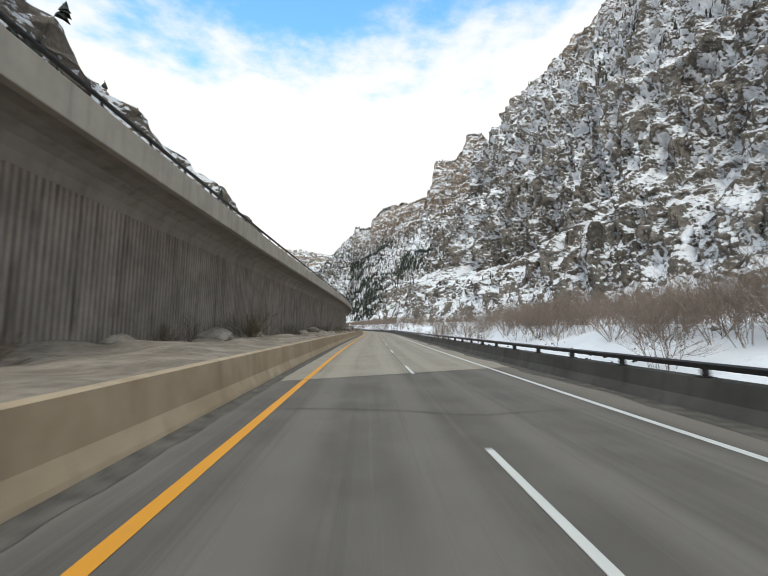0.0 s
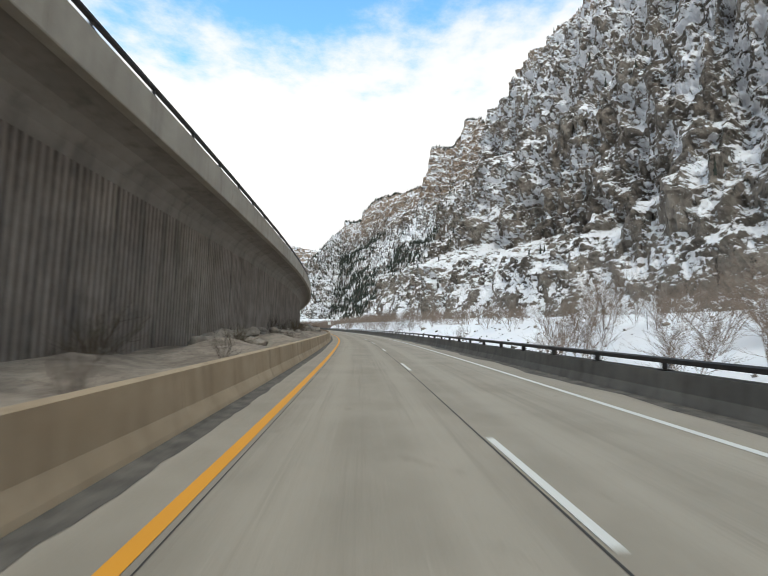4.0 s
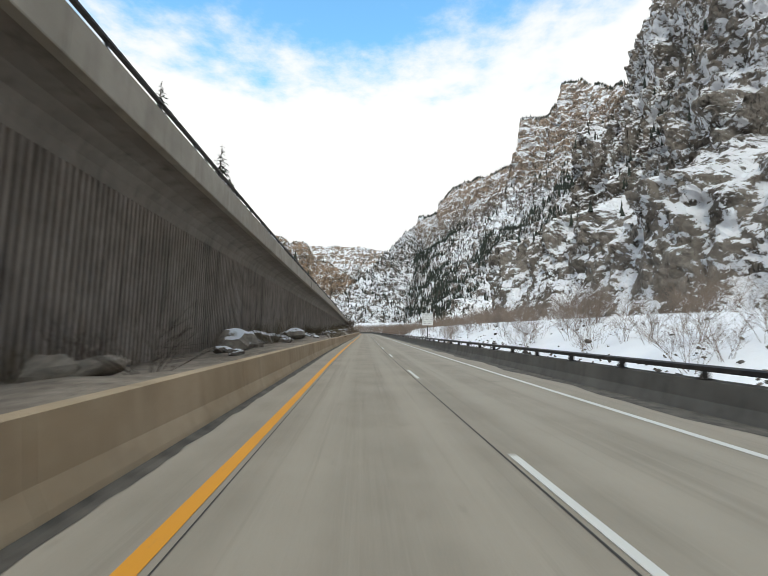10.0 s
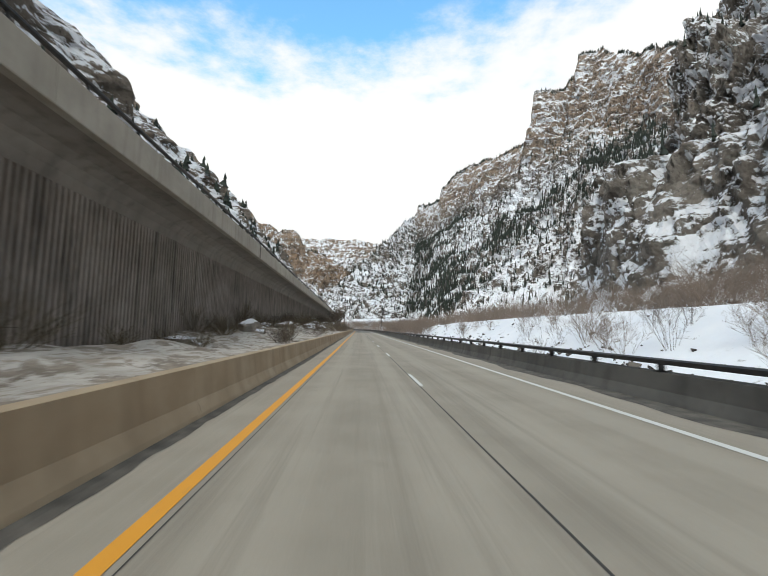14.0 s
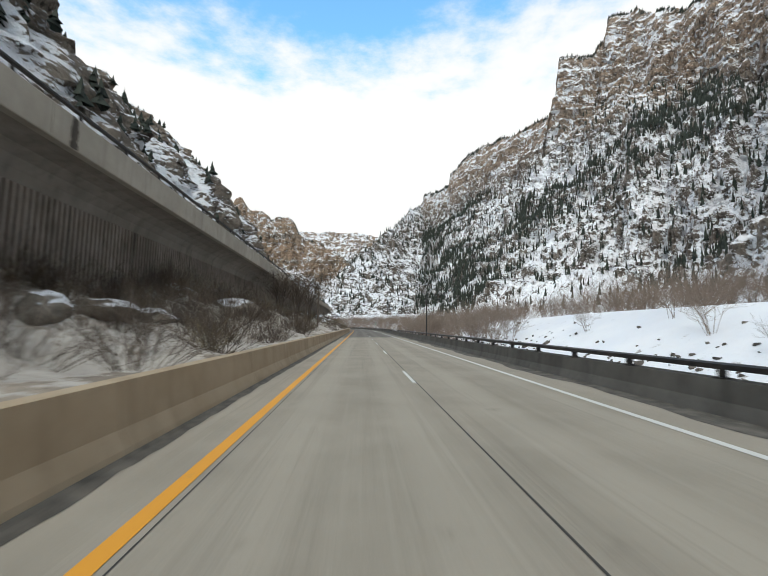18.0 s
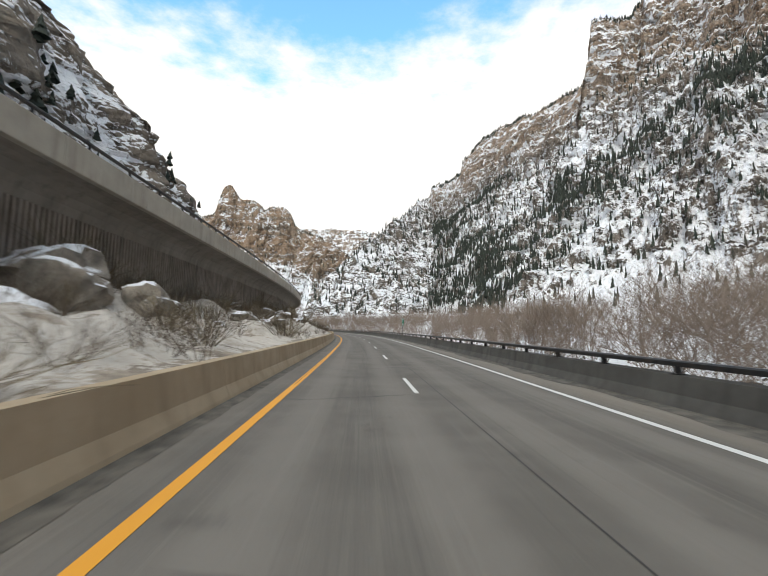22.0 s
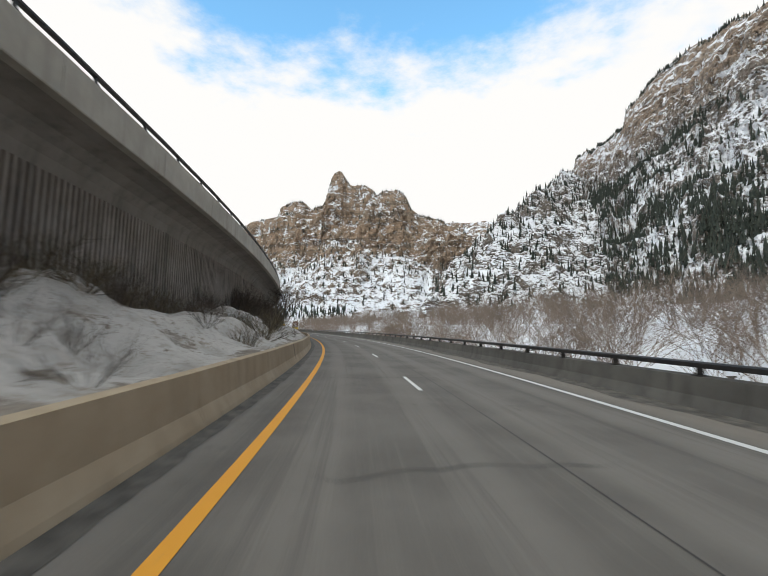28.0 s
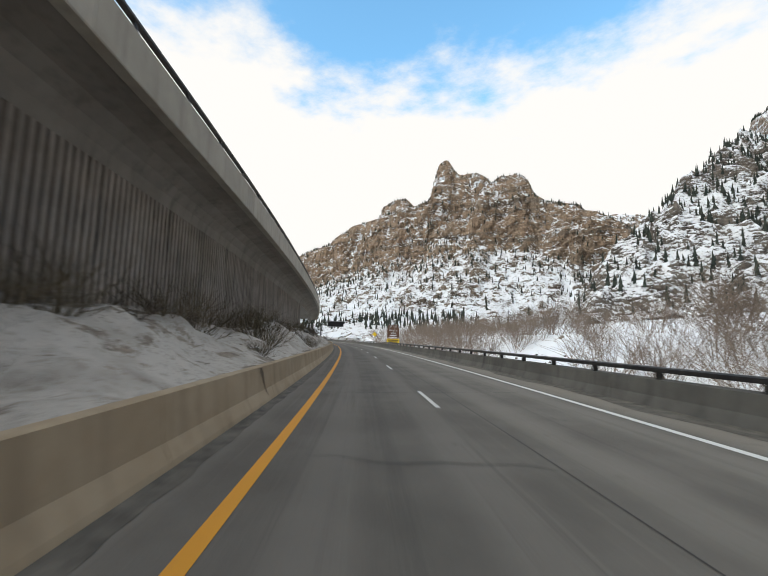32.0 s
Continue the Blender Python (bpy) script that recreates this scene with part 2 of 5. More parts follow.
    return k.colour(k.mix(snow, base, SNOW))


M_ROCK = rock_material("grey_canyon_rock", (0.155, 0.136, 0.116), (0.285, 0.25, 0.213), (0.38, 0.285, 0.21), 290, 400, 7.0, 1.7, 0.3)
M_ROCK_FAR = rock_material("banded_canyon_rock", (0.145, 0.125, 0.107), (0.265, 0.228, 0.195), (0.40, 0.30, 0.22), 300, 390, 8.0, 1.0, 0.72)
M_ROCK_SPUR = rock_material("spur_rock", (0.12, 0.10, 0.084), (0.215, 0.185, 0.157), (0.33, 0.245, 0.178), 400, 500, 8.0, 1.0, 0.15)
M_ROCK_TAN = rock_material("tan_tower_rock", (0.15, 0.116, 0.09), (0.25, 0.198, 0.152), (0.37, 0.262, 0.18), 120, 180, 9.0, 2.6, 0.2)
M_ROCK_LEFT = rock_material("broken_hill_rock", (0.15, 0.125, 0.104), (0.27, 0.23, 0.19), (0.37, 0.275, 0.195), 75, 140, 4.0, 0.9, 0.4)

k = Mat("snow_field", 0.6, 0.0, 0.3)
p = k.pos()
soil = k.ramp(k.noise(p, 0.35, 7, 0.72), 0.60, 0.68)
soil = k.math("MULTIPLY", soil, k.ramp(k.noise(p, 0.06, 3), 0.45, 0.6))
k.bump(k.math("ADD", k.noise(p, 0.5, 6, 0.6), k.math("MULTIPLY", k.noise(p, 5.0, 4), 0.12)), 0.5, 0.6)
M_SNOW = k.colour(k.mix(soil, k.mix(k.ramp(k.noise(p, 0.1, 4), 0.3, 0.7), (0.78, 0.80, 0.84), (0.86, 0.87, 0.885)), (0.20, 0.16, 0.125)))

k = Mat("verge_ground", 0.9, 0.0, 0.2)
p = k.pos()
soil = k.mix(k.ramp(k.noise(p, 0.9, 7, 0.7), 0.35, 0.65), (0.19, 0.16, 0.13), (0.33, 0.282, 0.23))
soil = k.mix(k.math("MULTIPLY", k.ramp(k.noise(p, 7.0, 6, 0.8), 0.52, 0.62), 0.55), soil, (0.10, 0.085, 0.07))
cover = k.math("ADD", k.attr("snow"), k.math("MULTIPLY", k.math("SUBTRACT", k.noise(p, 1.1, 8, 0.75), 0.5), 2.6))
# snow greyed by dirt, and by the viaduct's shade put into its colour
dirty_shaded = k.mix(k.ramp(k.noise(p, 0.7, 5), 0.4, 0.8), (0.51, 0.478, 0.435), (0.32, 0.29, 0.255))
dirty_shaded = k.mix(k.math("MULTIPLY", k.ramp(k.noise(p, 4.0, 7, 0.82), 0.50, 0.62), 0.6), dirty_shaded, (0.26, 0.225, 0.185))
k.bump(k.math("ADD", k.noise(p, 1.0, 6, 0.6), k.math("MULTIPLY", k.noise(p, 9.0, 5), 0.15)), 0.55, 0.25)
M_VERGE = k.colour(k.mix(k.ramp(cover, 0.42, 0.52), soil, dirty_shaded))


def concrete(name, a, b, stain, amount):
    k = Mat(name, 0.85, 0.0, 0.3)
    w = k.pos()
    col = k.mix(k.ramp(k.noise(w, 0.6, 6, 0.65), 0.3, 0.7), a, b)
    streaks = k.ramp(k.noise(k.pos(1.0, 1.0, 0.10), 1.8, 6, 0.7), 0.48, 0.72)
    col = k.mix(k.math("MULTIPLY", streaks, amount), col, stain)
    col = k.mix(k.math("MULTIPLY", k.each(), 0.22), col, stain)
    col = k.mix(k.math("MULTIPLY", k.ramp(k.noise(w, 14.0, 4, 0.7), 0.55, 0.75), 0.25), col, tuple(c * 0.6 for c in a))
    k.bump(k.noise(w, 22.0, 5, 0.7), 0.25, 0.02)
    return k.colour(col)


M_BARRIER = concrete("tan_barrier_concrete", (0.375, 0.288, 0.19), (0.47, 0.375, 0.262), (0.22, 0.165, 0.112), 0.55)
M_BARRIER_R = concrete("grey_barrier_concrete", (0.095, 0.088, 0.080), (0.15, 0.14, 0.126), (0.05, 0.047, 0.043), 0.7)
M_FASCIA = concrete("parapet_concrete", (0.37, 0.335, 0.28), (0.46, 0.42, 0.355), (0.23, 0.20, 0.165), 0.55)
# viaduct concrete again, with the underside's shade put into a darker colour
M_SOFFIT = concrete("shaded_soffit_concrete", (0.225, 0.20, 0.176), (0.30, 0.268, 0.235), (0.12, 0.106, 0.092), 0.6)
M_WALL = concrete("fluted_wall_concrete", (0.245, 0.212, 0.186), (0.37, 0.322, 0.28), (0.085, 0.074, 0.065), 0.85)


def paving(name, a, b, wear, stain, dust):
    """Road paving with streaks that run along the lanes, by the strip's own along and across values."""
    k = Mat(name, 0.88, 0.0, 0.3)
    w = k.pos()
    u = k.attr("across")
    lane = k.t.nodes.new("ShaderNodeCombineXYZ")
    k.put(lane.inputs["X"], k.math("MULTIPLY", u, 2.2))
    k.put(lane.inputs["Y"], k.math("MULTIPLY", k.attr("along"), 0.035))
    lane = lane.outputs[0]
    col = k.mix(k.ramp(k.noise(w, 0.5, 5, 0.6), 0.3, 0.7), a, b)
    track = k.math("COSINE", k.math("MULTIPLY", u, 3.49))
    col = k.mix(k.math("MULTIPLY", k.ramp(track, -0.3, 1.0), 0.5), col, wear)
    col = k.mix(k.math("MULTIPLY", k.ramp(k.noise(lane, 1.0, 5, 0.7), 0.50, 0.68), 0.4), col, stain)
    col = k.mix(k.math("MULTIPLY", k.ramp(k.noise(lane, 2.3, 4, 0.7), 0.52, 0.68), 0.25), col, wear)
    # the outer shoulder is paler and dusty
    col = k.mix(k.math("MULTIPLY", k.ramp(k.math("MULTIPLY_ADD", k.noise(lane, 0.8, 4), 0.5, u), 6.3, 7.0), 0.5), col, dust)
    spots = k.ramp(k.noise(w, 0.9, 6, 0.75), 0.60, 0.70)
    col = k.mix(k.math("MULTIPLY", spots, 0.5), col, stain)
    grains = k.noise(w, 60.0, 3, 0.8)
    col = k.mix(k.math("MULTIPLY", k.ramp(grains, 0.45, 0.7), 0.3), col, tuple(c * 1.5 for c in b))
    col = k.mix(k.math("MULTIPLY", k.ramp(k.noise(w, 25.0, 4, 0.8), 0.55, 0.68), 0.3), col, stain)
    k.bump(grains, 0.3, 0.01)
    return k.colour(col)


M_CONCRETE_ROAD = paving("worn_concrete_paving", (0.250, 0.222, 0.180), (0.310, 0.276, 0.225), (0.365, 0.328, 0.270), (0.175, 0.154, 0.127), (0.31, 0.272, 0.222))
M_ASPHALT = paving("grey_asphalt", (0.103, 0.093, 0.081), (0.145, 0.132, 0.116), (0.20, 0.183, 0.16), (0.06, 0.055, 0.049), (0.245, 0.212, 0.172))


def paint(name, c, worn):
    k = Mat(name, 0.7, 0.0, 0.35)
    w = k.pos()
    gone = k.ramp(k.noise(w, 5.0, 6, 0.75), 0.60, 0.72)
    return k.colour(k.mix(k.math("MULTIPLY", gone, 0.75), k.mix(k.noise(w, 0.8, 4), c, tuple(v * 0.85 for v in c)), worn))


M_YELLOW = paint("yellow_road_paint", (0.74, 0.33, 0.03), (0.26, 0.2, 0.12))
M_WHITE = paint("white_road_paint", (0.66, 0.66, 0.63), (0.3, 0.29, 0.27))
k = Mat("joint_seal", 0.8)
M_SEAL = k.colour(k.mix(k.noise(k.pos(), 3.0), (0.035, 0.033, 0.03), (0.06, 0.056, 0.052)))
k = Mat("grit_and_grime", 0.9)
p = k.pos()
M_GRIT = k.colour(k.mix(k.ramp(k.noise(p, 2.5, 7, 0.7), 0.3, 0.7), (0.05, 0.046, 0.04), (0.15, 0.135, 0.115)))
k = Mat("dark_painted_steel", 0.5, 0.5, 0.5)
M_STEEL = k.colour(k.mix(k.ramp(k.noise(k.pos(), 6.0, 5), 0.4, 0.7), (0.030, 0.030, 0.032), (0.065, 0.058, 0.052)))
k = Mat("galvanised_steel", 0.45, 0.8, 0.5)
M_GALV = k.colour(k.mix(k.noise(k.pos(), 8.0, 4), (0.30, 0.31, 0.32), (0.42, 0.43, 0.44)))


# ---- the road's line ----
# stations of the yellow edge line, one every 25 m from 50 m behind the start
STEP, FIRST = 25.0, -50.0
ALIGN_X = (-2.6, -2.2, -1.8, -1.3, -0.5, 0.5, 1.4, 1.9, 1.7, 0.3, -2.2, -5.5, -9.1, -12.8, -16.3, -19.7, -23.1, -26.6, -30.2, -33.8, -37.4, -41.0, -44.6, -48.3, -51.9, -55.7, -60.0, -65.2, -71.8, -80.2, -90.2, -101.9, -115.2, -129.9, -145.5, -161.8, -178.6, -195.8, -213.5, -231.7, -250.3, -269.3, -288.6, -307.9, -327.2, -346.5, -365.8)
ALIGN_Y = (-50.0, -25.0, 0.0, 25.0, 50.0, 75.0, 100.0, 125.0, 150.0, 174.9, 199.8, 224.6, 249.3, 274.0, 298.8, 323.6, 348.3, 373.1, 397.8, 422.5, 447.3, 472.0, 496.8, 521.5, 546.2, 570.9, 595.6, 620.0, 644.1, 667.7, 690.6, 712.7, 733.8, 754.1, 773.7, 792.7, 811.3, 829.4, 847.0, 864.2, 880.9, 897.1, 913.0, 928.9, 944.8, 960.7, 976.6)
AX, AY = np.array(ALIGN_X), np.array(ALIGN_Y)


def spline(v, q):
    """Catmull-Rom through the values v at the places q (in steps)."""
    q = np.clip(np.asarray(q, float), 0, len(v) - 1.0001)
    i = q.astype(int)
    f = q - i
    g = lambda n: v[np.clip(i + n, 0, len(v) - 1)]
    a, b, c, d = g(-1), g(0), g(1), g(2)
    return 0.5 * (2 * b + (c - a) * f + (2 * a - 5 * b + 4 * c - d) * f**2 + (3 * b - a - 3 * c + d) * f**3)


def road_xy(s, u=0.0):
    """World x and y at s metres along the yellow line and u metres to its right."""
    q = (np.asarray(s, float) - FIRST) / STEP
    x, y = spline(AX, q), spline(AY, q)
    dx, dy = spline(AX, q + 0.04) - spline(AX, q - 0.04), spline(AY, q + 0.04) - spline(AY, q - 0.04)
    n = np.hypot(dx, dy)
    return x + u * dy / n, y - u * dx / n


def heading(s):
    """The road's turn to the left from +y, in radians."""
    (x0, y0), (x1, y1) = road_xy(s - 0.5), road_xy(s + 0.5)
    return math.atan2(-(float(x1) - float(x0)), float(y1) - float(y0))


def at_road(s, u=0.0, z=0.0, turn=0.0):
    """A pose on the road: local +y runs along it."""
    x, y = road_xy(s, u)
    return Matrix.Translation((float(x), float(y), z)) @ Matrix.Rotation(heading(s) + turn, 4, "Z")


# ---- numpy noise ----
LATTICE = np.random.RandomState(7).rand(64, 64, 64).astype(np.float32)


def vnoise(x, y, z):
    out = 0.0
    ix, iy, iz = np.floor(x).astype(int), np.floor(y).astype(int), np.floor(z).astype(int)
    fx, fy, fz = x - ix, y - iy, z - iz
    fx, fy, fz = fx * fx * (3 - 2 * fx), fy * fy * (3 - 2 * fy), fz * fz * (3 - 2 * fz)
    for a in (0, 1):
        for b in (0, 1):
            for c in (0, 1):
                w = (fx if a else 1 - fx) * (fy if b else 1 - fy) * (fz if c else 1 - fz)
                out = out + w * LATTICE[(ix + a) & 63, (iy + b) & 63, (iz + c) & 63]
    return out * 2 - 1


def fbm(x, y, z, octaves=4, gain=0.5, ridged=False):
    total, amp, norm = 0.0, 1.0, 0.0
    for n in range(octaves):
        v = vnoise(x * 2**n + 17.3 * n, y * 2**n + 5.1 * n, z * 2**n + 9.7 * n)
        if ridged:
            v = 1 - 2 * np.abs(v)
        total, norm, amp = total + amp * v, norm + amp, amp * gain
    return total / norm


# ---- mesh helpers ----
def grid_mesh(name, co, mats, smooth=False, attrs=None):
    """A mesh from an array of rows x columns x 3."""
    r, c = co.shape[:2]
    me = bpy.data.meshes.new(name)
    idx = np.arange(r * c).reshape(r, c)
    quads = np.stack([idx[:-1, :-1], idx[:-1, 1:], idx[1:, 1:], idx[1:, :-1]], -1).reshape(-1, 4)
    me.vertices.add(r * c)
    me.vertices.foreach_set("co", co.reshape(-1).astype(np.float32))
    me.loops.add(quads.size)
    me.loops.foreach_set("vertex_index", quads.reshape(-1).astype(np.int32))
    me.polygons.add(len(quads))
    me.polygons.foreach_set("loop_start", (np.arange(len(quads)) * 4).astype(np.int32))
    me.polygons.foreach_set("use_smooth", np.full(len(quads), smooth))
    for key, v in (attrs or {}).items():
        me.attributes.new(key, "FLOAT", "POINT").data.foreach_set("value", np.asarray(v, np.float32).reshape(-1))
    for m in mats if isinstance(mats, (list, tuple)) else [mats]:
        me.materials.append(m)
    me.update(calc_edges=True)
    return me


def tri_mesh(name, verts, faces, mats, face_mat=None, smooth=False):
    me = bpy.data.meshes.new(name)
    verts, faces = np.asarray(verts, np.float32), np.asarray(faces, np.int32)
    n = faces.shape[1]
    me.vertices.add(len(verts))
    me.vertices.foreach_set("co", verts.reshape(-1))
    me.loops.add(faces.size)
    me.loops.foreach_set("vertex_index", faces.reshape(-1))
    me.polygons.add(len(faces))
    me.polygons.foreach_set("loop_start", (np.arange(len(faces)) * n).astype(np.int32))
    me.polygons.foreach_set("use_smooth", np.full(len(faces), smooth))
    for m in mats if isinstance(mats, (list, tuple)) else [mats]:
        me.materials.append(m)
    if face_mat is not None:
        me.polygons.foreach_set("material_index", np.asarray(face_mat, np.int32))
    me.update(calc_edges=True)
    return me


def part(name, mesh, parent, label="", m=None):
    ob = new(name, mesh)
    ob.parent = parent
    if m is not None:
        ob.matrix_basis = m
    return tagged(ob, label)


def from_bm(name, bm, mat):
    me = bpy.data.meshes.new(name)
    bm.normal_update()
    bm.to_mesh(me)
    bm.free()
    for one in mat if isinstance(mat, (list, tuple)) else [mat]:
        me.materials.append(one)
    return me


def prism(name, outline, length, mat, taper=None):
    """An outline in (x, z), swept along +y from 0 to length, with closed ends."""
    bm = bmesh.new()
    a = [bm.verts.new((x, 0, z)) for x, z in outline]
    b = [bm.verts.new((x, length, z)) for x, z in outline]
    n = len(outline)
    for i in range(n):
        j = (i + 1) % n
        bm.faces.new((a[i], b[i], b[j], a[j]))
    bm.faces.new(a)
    bm.faces.new(b[::-1])
    bmesh.ops.recalc_face_normals(bm, faces=bm.faces)
    return from_bm(name, bm, mat)


def box_bm(bm, x0, x1, y0, y1, z0, z1, bevel=0.0):
    got = bmesh.ops.create_cube(bm, size=1.0)["verts"]
    bmesh.ops.scale(bm, vec=(x1 - x0, y1 - y0, z1 - z0), verts=got)
    bmesh.ops.translate(bm, vec=((x0 + x1) / 2, (y0 + y1) / 2, (z0 + z1) / 2), verts=got)
    if bevel:
        edges = list({e for v in got for e in v.link_edges})
        bmesh.ops.bevel(bm, geom=edges, offset=bevel, segments=1, affect="EDGES")


def box_mesh(name, x0, x1, y0, y1, z0, z1, mat, bevel=0.0):
    bm = bmesh.new()
    box_bm(bm, x0, x1, y0, y1, z0, z1, bevel)
    return from_bm(name, bm, mat)


def sweep(name, profile, s0, s1, step, mat, kind="structure", smooth=False, attrs=None):
    """A strip along the road: profile gives (u, z) pairs at a station."""
    ss = np.arange(s0, s1 + step * 0.5, step)
    rows = []
    for s in ss:
        pts = profile(s)
        x, y = road_xy(np.full(len(pts), s), np.array([q[0] for q in pts]))
        rows.append(np.stack([x, y, np.array([q[1] for q in pts])], -1))
    ob = new(name, grid_mesh(name, np.array(rows), mat, smooth, attrs(ss) if attrs else None))
    return tagged(ob, kind=kind)


# ---- canyon walls ----
def stations(rows, n, coarse_to):
    a = np.array([tuple(r) + (1.0,) * (7 - len(r)) for r in rows], float)
    mid = (a[:, :2] + a[:, 3:5]) / 2
    gap = np.hypot(*np.diff(mid, axis=0).T) * np.where(mid[1:, 1] < coarse_to, 0.15, 1.0)
    d = np.r_[0, np.cumsum(gap)]
    q = np.interp(np.linspace(0, d[-1], n), d, np.arange(len(a)))
    cols = [np.interp(q, np.arange(len(a)), a[:, k]) for k in range(7)]
    return np.stack([np.convolve(np.pad(c, 2, mode="edge"), (0.1, 0.2, 0.4, 0.2, 0.1), "valid") for c in cols], -1)


def blur(a, n, axis):
    """A running mean of n (odd) values."""
    p = np.moveaxis(a, axis, 0)
    p = np.concatenate([np.repeat(p[:1], n // 2 + 1, 0), p, np.repeat(p[-1:], n // 2, 0)])
    c = np.cumsum(p, 0)
    return np.moveaxis((c[n:] - c[:-n]) / n, 0, axis)


def massif(name, rows, nu, nv, prof, mat, seed, butt, rough, strata, crest, cover, label, coarse_to=-999, broken=0.6, keen=0.5):
    """A canyon wall between a foot line and a crest line: rows of foot (x, y, z), crest (x, y, z) and steepness."""
    st = stations(rows, nu, coarse_to)
    wide = max(3, int(nu * 0.07)) | 1
    soft = np.stack([np.convolve(np.pad(st[:, k], wide // 2, mode="edge"), np.ones(wide) / wide, "valid") for k in range(7)], -1)
    v = np.linspace(0, 1, nv)
    upper = np.clip((v - keen) / 0.38, 0, 1)
    upper = (upper * upper * (3 - 2 * upper))[:, None, None]
    steep = soft[:, 6]
    st3 = soft[None] + (st - soft)[None] * upper
    px, py = np.array(prof).T
    reach = np.r_[0, np.cumsum(np.hypot(*np.diff((st[:, :2] + st[:, 3:5]) / 2, axis=0).T))]
    wander = v[:, None] + 0.05 * fbm(reach[None] / 45 + 0 * v[:, None], v[:, None] * 5 + 0 * reach[None], 0 * (v[:, None] + reach[None]) + seed, 3) * np.clip(np.minimum(v, 1 - v) * 8, 0, 1)[:, None]
    h = np.interp(wander, px, py) * steep[None] + v[:, None] * (1 - steep[None])
    B, S = st3[..., :3], st3[..., 3:6]
    jag = crest * fbm(st[:, 3] / 30 + seed, st[:, 4] / 30, 0 * st[:, 3] + seed, 4, 0.6)
    z = B[..., 2] + (S[..., 2] + jag[None] - B[..., 2]) * v[:, None]
    xy = B[..., :2] + (S[..., :2] - B[..., :2]) * h[..., None]
    out = B[..., :2] - S[..., :2]
    out = out / np.linalg.norm(out, axis=-1, keepdims=True)
    x, y = xy[..., 0], xy[..., 1]
    # a: metres along the wall, bent a little so that no rib runs dead straight
    mid = (st[:, :2] + st[:, 3:5]) / 2
    arc = np.r_[0, np.cumsum(np.hypot(*np.diff(mid, axis=0).T))]
    one = np.ones_like(x)
    a = arc[None] * one + 16 * fbm(arc[None] / 80 * one, z / 110, one * seed, 3)
    win = np.clip(v * 8, 0, 1)[:, None] * np.clip((1.02 - v) * 7, 0.25, 1)[:, None] * (0.85 + 0.15 * steep[None])
    d = butt * fbm(a / 95, z / 420, one * seed, 2, 0.5, True) + 0.9 * butt * fbm(a / 210, z / 300, one * (seed + 1), 2) * np.clip(v * 3, 0, 1)[:, None] * np.clip((1 - v) * 3, 0, 1)[:, None]
    d = d - 0.55 * butt * fbm(a / 41, z / 190, one * (seed + 3), 2, 0.5, True)
    d = d - 0.26 * butt * fbm(a / 15, z / 70, one * (seed + 5), 2, 0.5, True)
    low = fbm(a / 24, z / 30, one * seed, 4, 0.62)
    d = d + rough * 0.7 * (low + 0.5 * np.round(low * 5) / 5)
    low = fbm(a / 8.5, z / 10, one * (seed + 8), 3, 0.6)
    d = d + rough * 0.42 * (low + 1.2 * np.round(low * 4) / 4)
    low = fbm(a / 3.4, z / 4.2, one * (seed + 11), 2, 0.6)
    d = d + rough * 0.10 * (low + np.round(low * 3) / 3)
    gentle = (1 - steep)[None] * np.clip(v * 6, 0, 1)[:, None]
    d = d + gentle * rough * 1.1 * fbm(x / 20, y / 20, z / 20, 4, 0.6)
    co = np.empty((nv + 2, nu, 3))
    co[:nv, :, 0] = x + out[..., 0] * d * win
    co[:nv, :, 1] = y + out[..., 1] * d * win
    zz = z + 5 * fbm(x / 40, y / 40, z / 40 + seed, 3)
    zz = zz + gentle * 15 * fbm(x / 34, y / 34, one * 0.3, 4, 0.55, True)
    for size, w in strata:
        q = zz / size + broken * fbm(a / (size * 4), z / (size * 5), one * size, 4)
        f = q - np.floor(q)
        step = size * (np.floor(q) + np.clip((f - 0.42) / 0.58, 0, 1)) - size * q
        gate = np.clip(0.6 + 1.1 * fbm(a / 70 + size, z / 60, one, 2), 0, 1)
        zz = zz + w * gate * step
    zz = z + (zz - z) * np.clip(v * 10, 0, 1)[:, None]
    co[:nv, :, 2] = zz
    # the top runs back from the crest and falls away behind
    co[nv] = co[nv - 1] + np.concatenate([-out[-1] * 60, np.full((nu, 1), 4.0)], -1)
    co[nv + 1] = co[nv - 1] + np.concatenate([-out[-1] * 260, np.full((nu, 1), -260.0)], -1)
    # snow stays on what is flat, in the gullies and on the scree
    p = co[:nv]
    n = np.cross(np.gradient(p, axis=1), np.gradient(p, axis=0))
    flat = np.abs(n[..., 2]) / (np.linalg.norm(n, axis=-1) + 1e-9)
    hollow = blur(blur(d, max(5, nv // 14) | 1, 0), max(5, nu // 36) | 1, 1) - d
    lie = flat + 0.5 * np.clip(hollow / (0.45 * butt), -1, 1) + 0.30 * fbm(a / 50, z / 60, one * 2, 3) + 0.5 * (1 - steep[None]) + 0.3 * np.clip(1 - v / 0.12, 0, 1)[:, None] ** 1.5
    along = blur(lie.mean(0), max(3, nu // 12) | 1, 0)
    lie = lie - 0.75 * (along - along.mean())[None]
    level = np.interp(v, np.linspace(0, 1, 11), [np.quantile(lie[max(0, int((q - 0.12) * nv)):int((q + 0.12) * nv) + 1], 1 - np.interp(q, *cover)) for q in np.linspace(0, 1, 11)])
    lie = lie - level[:, None]
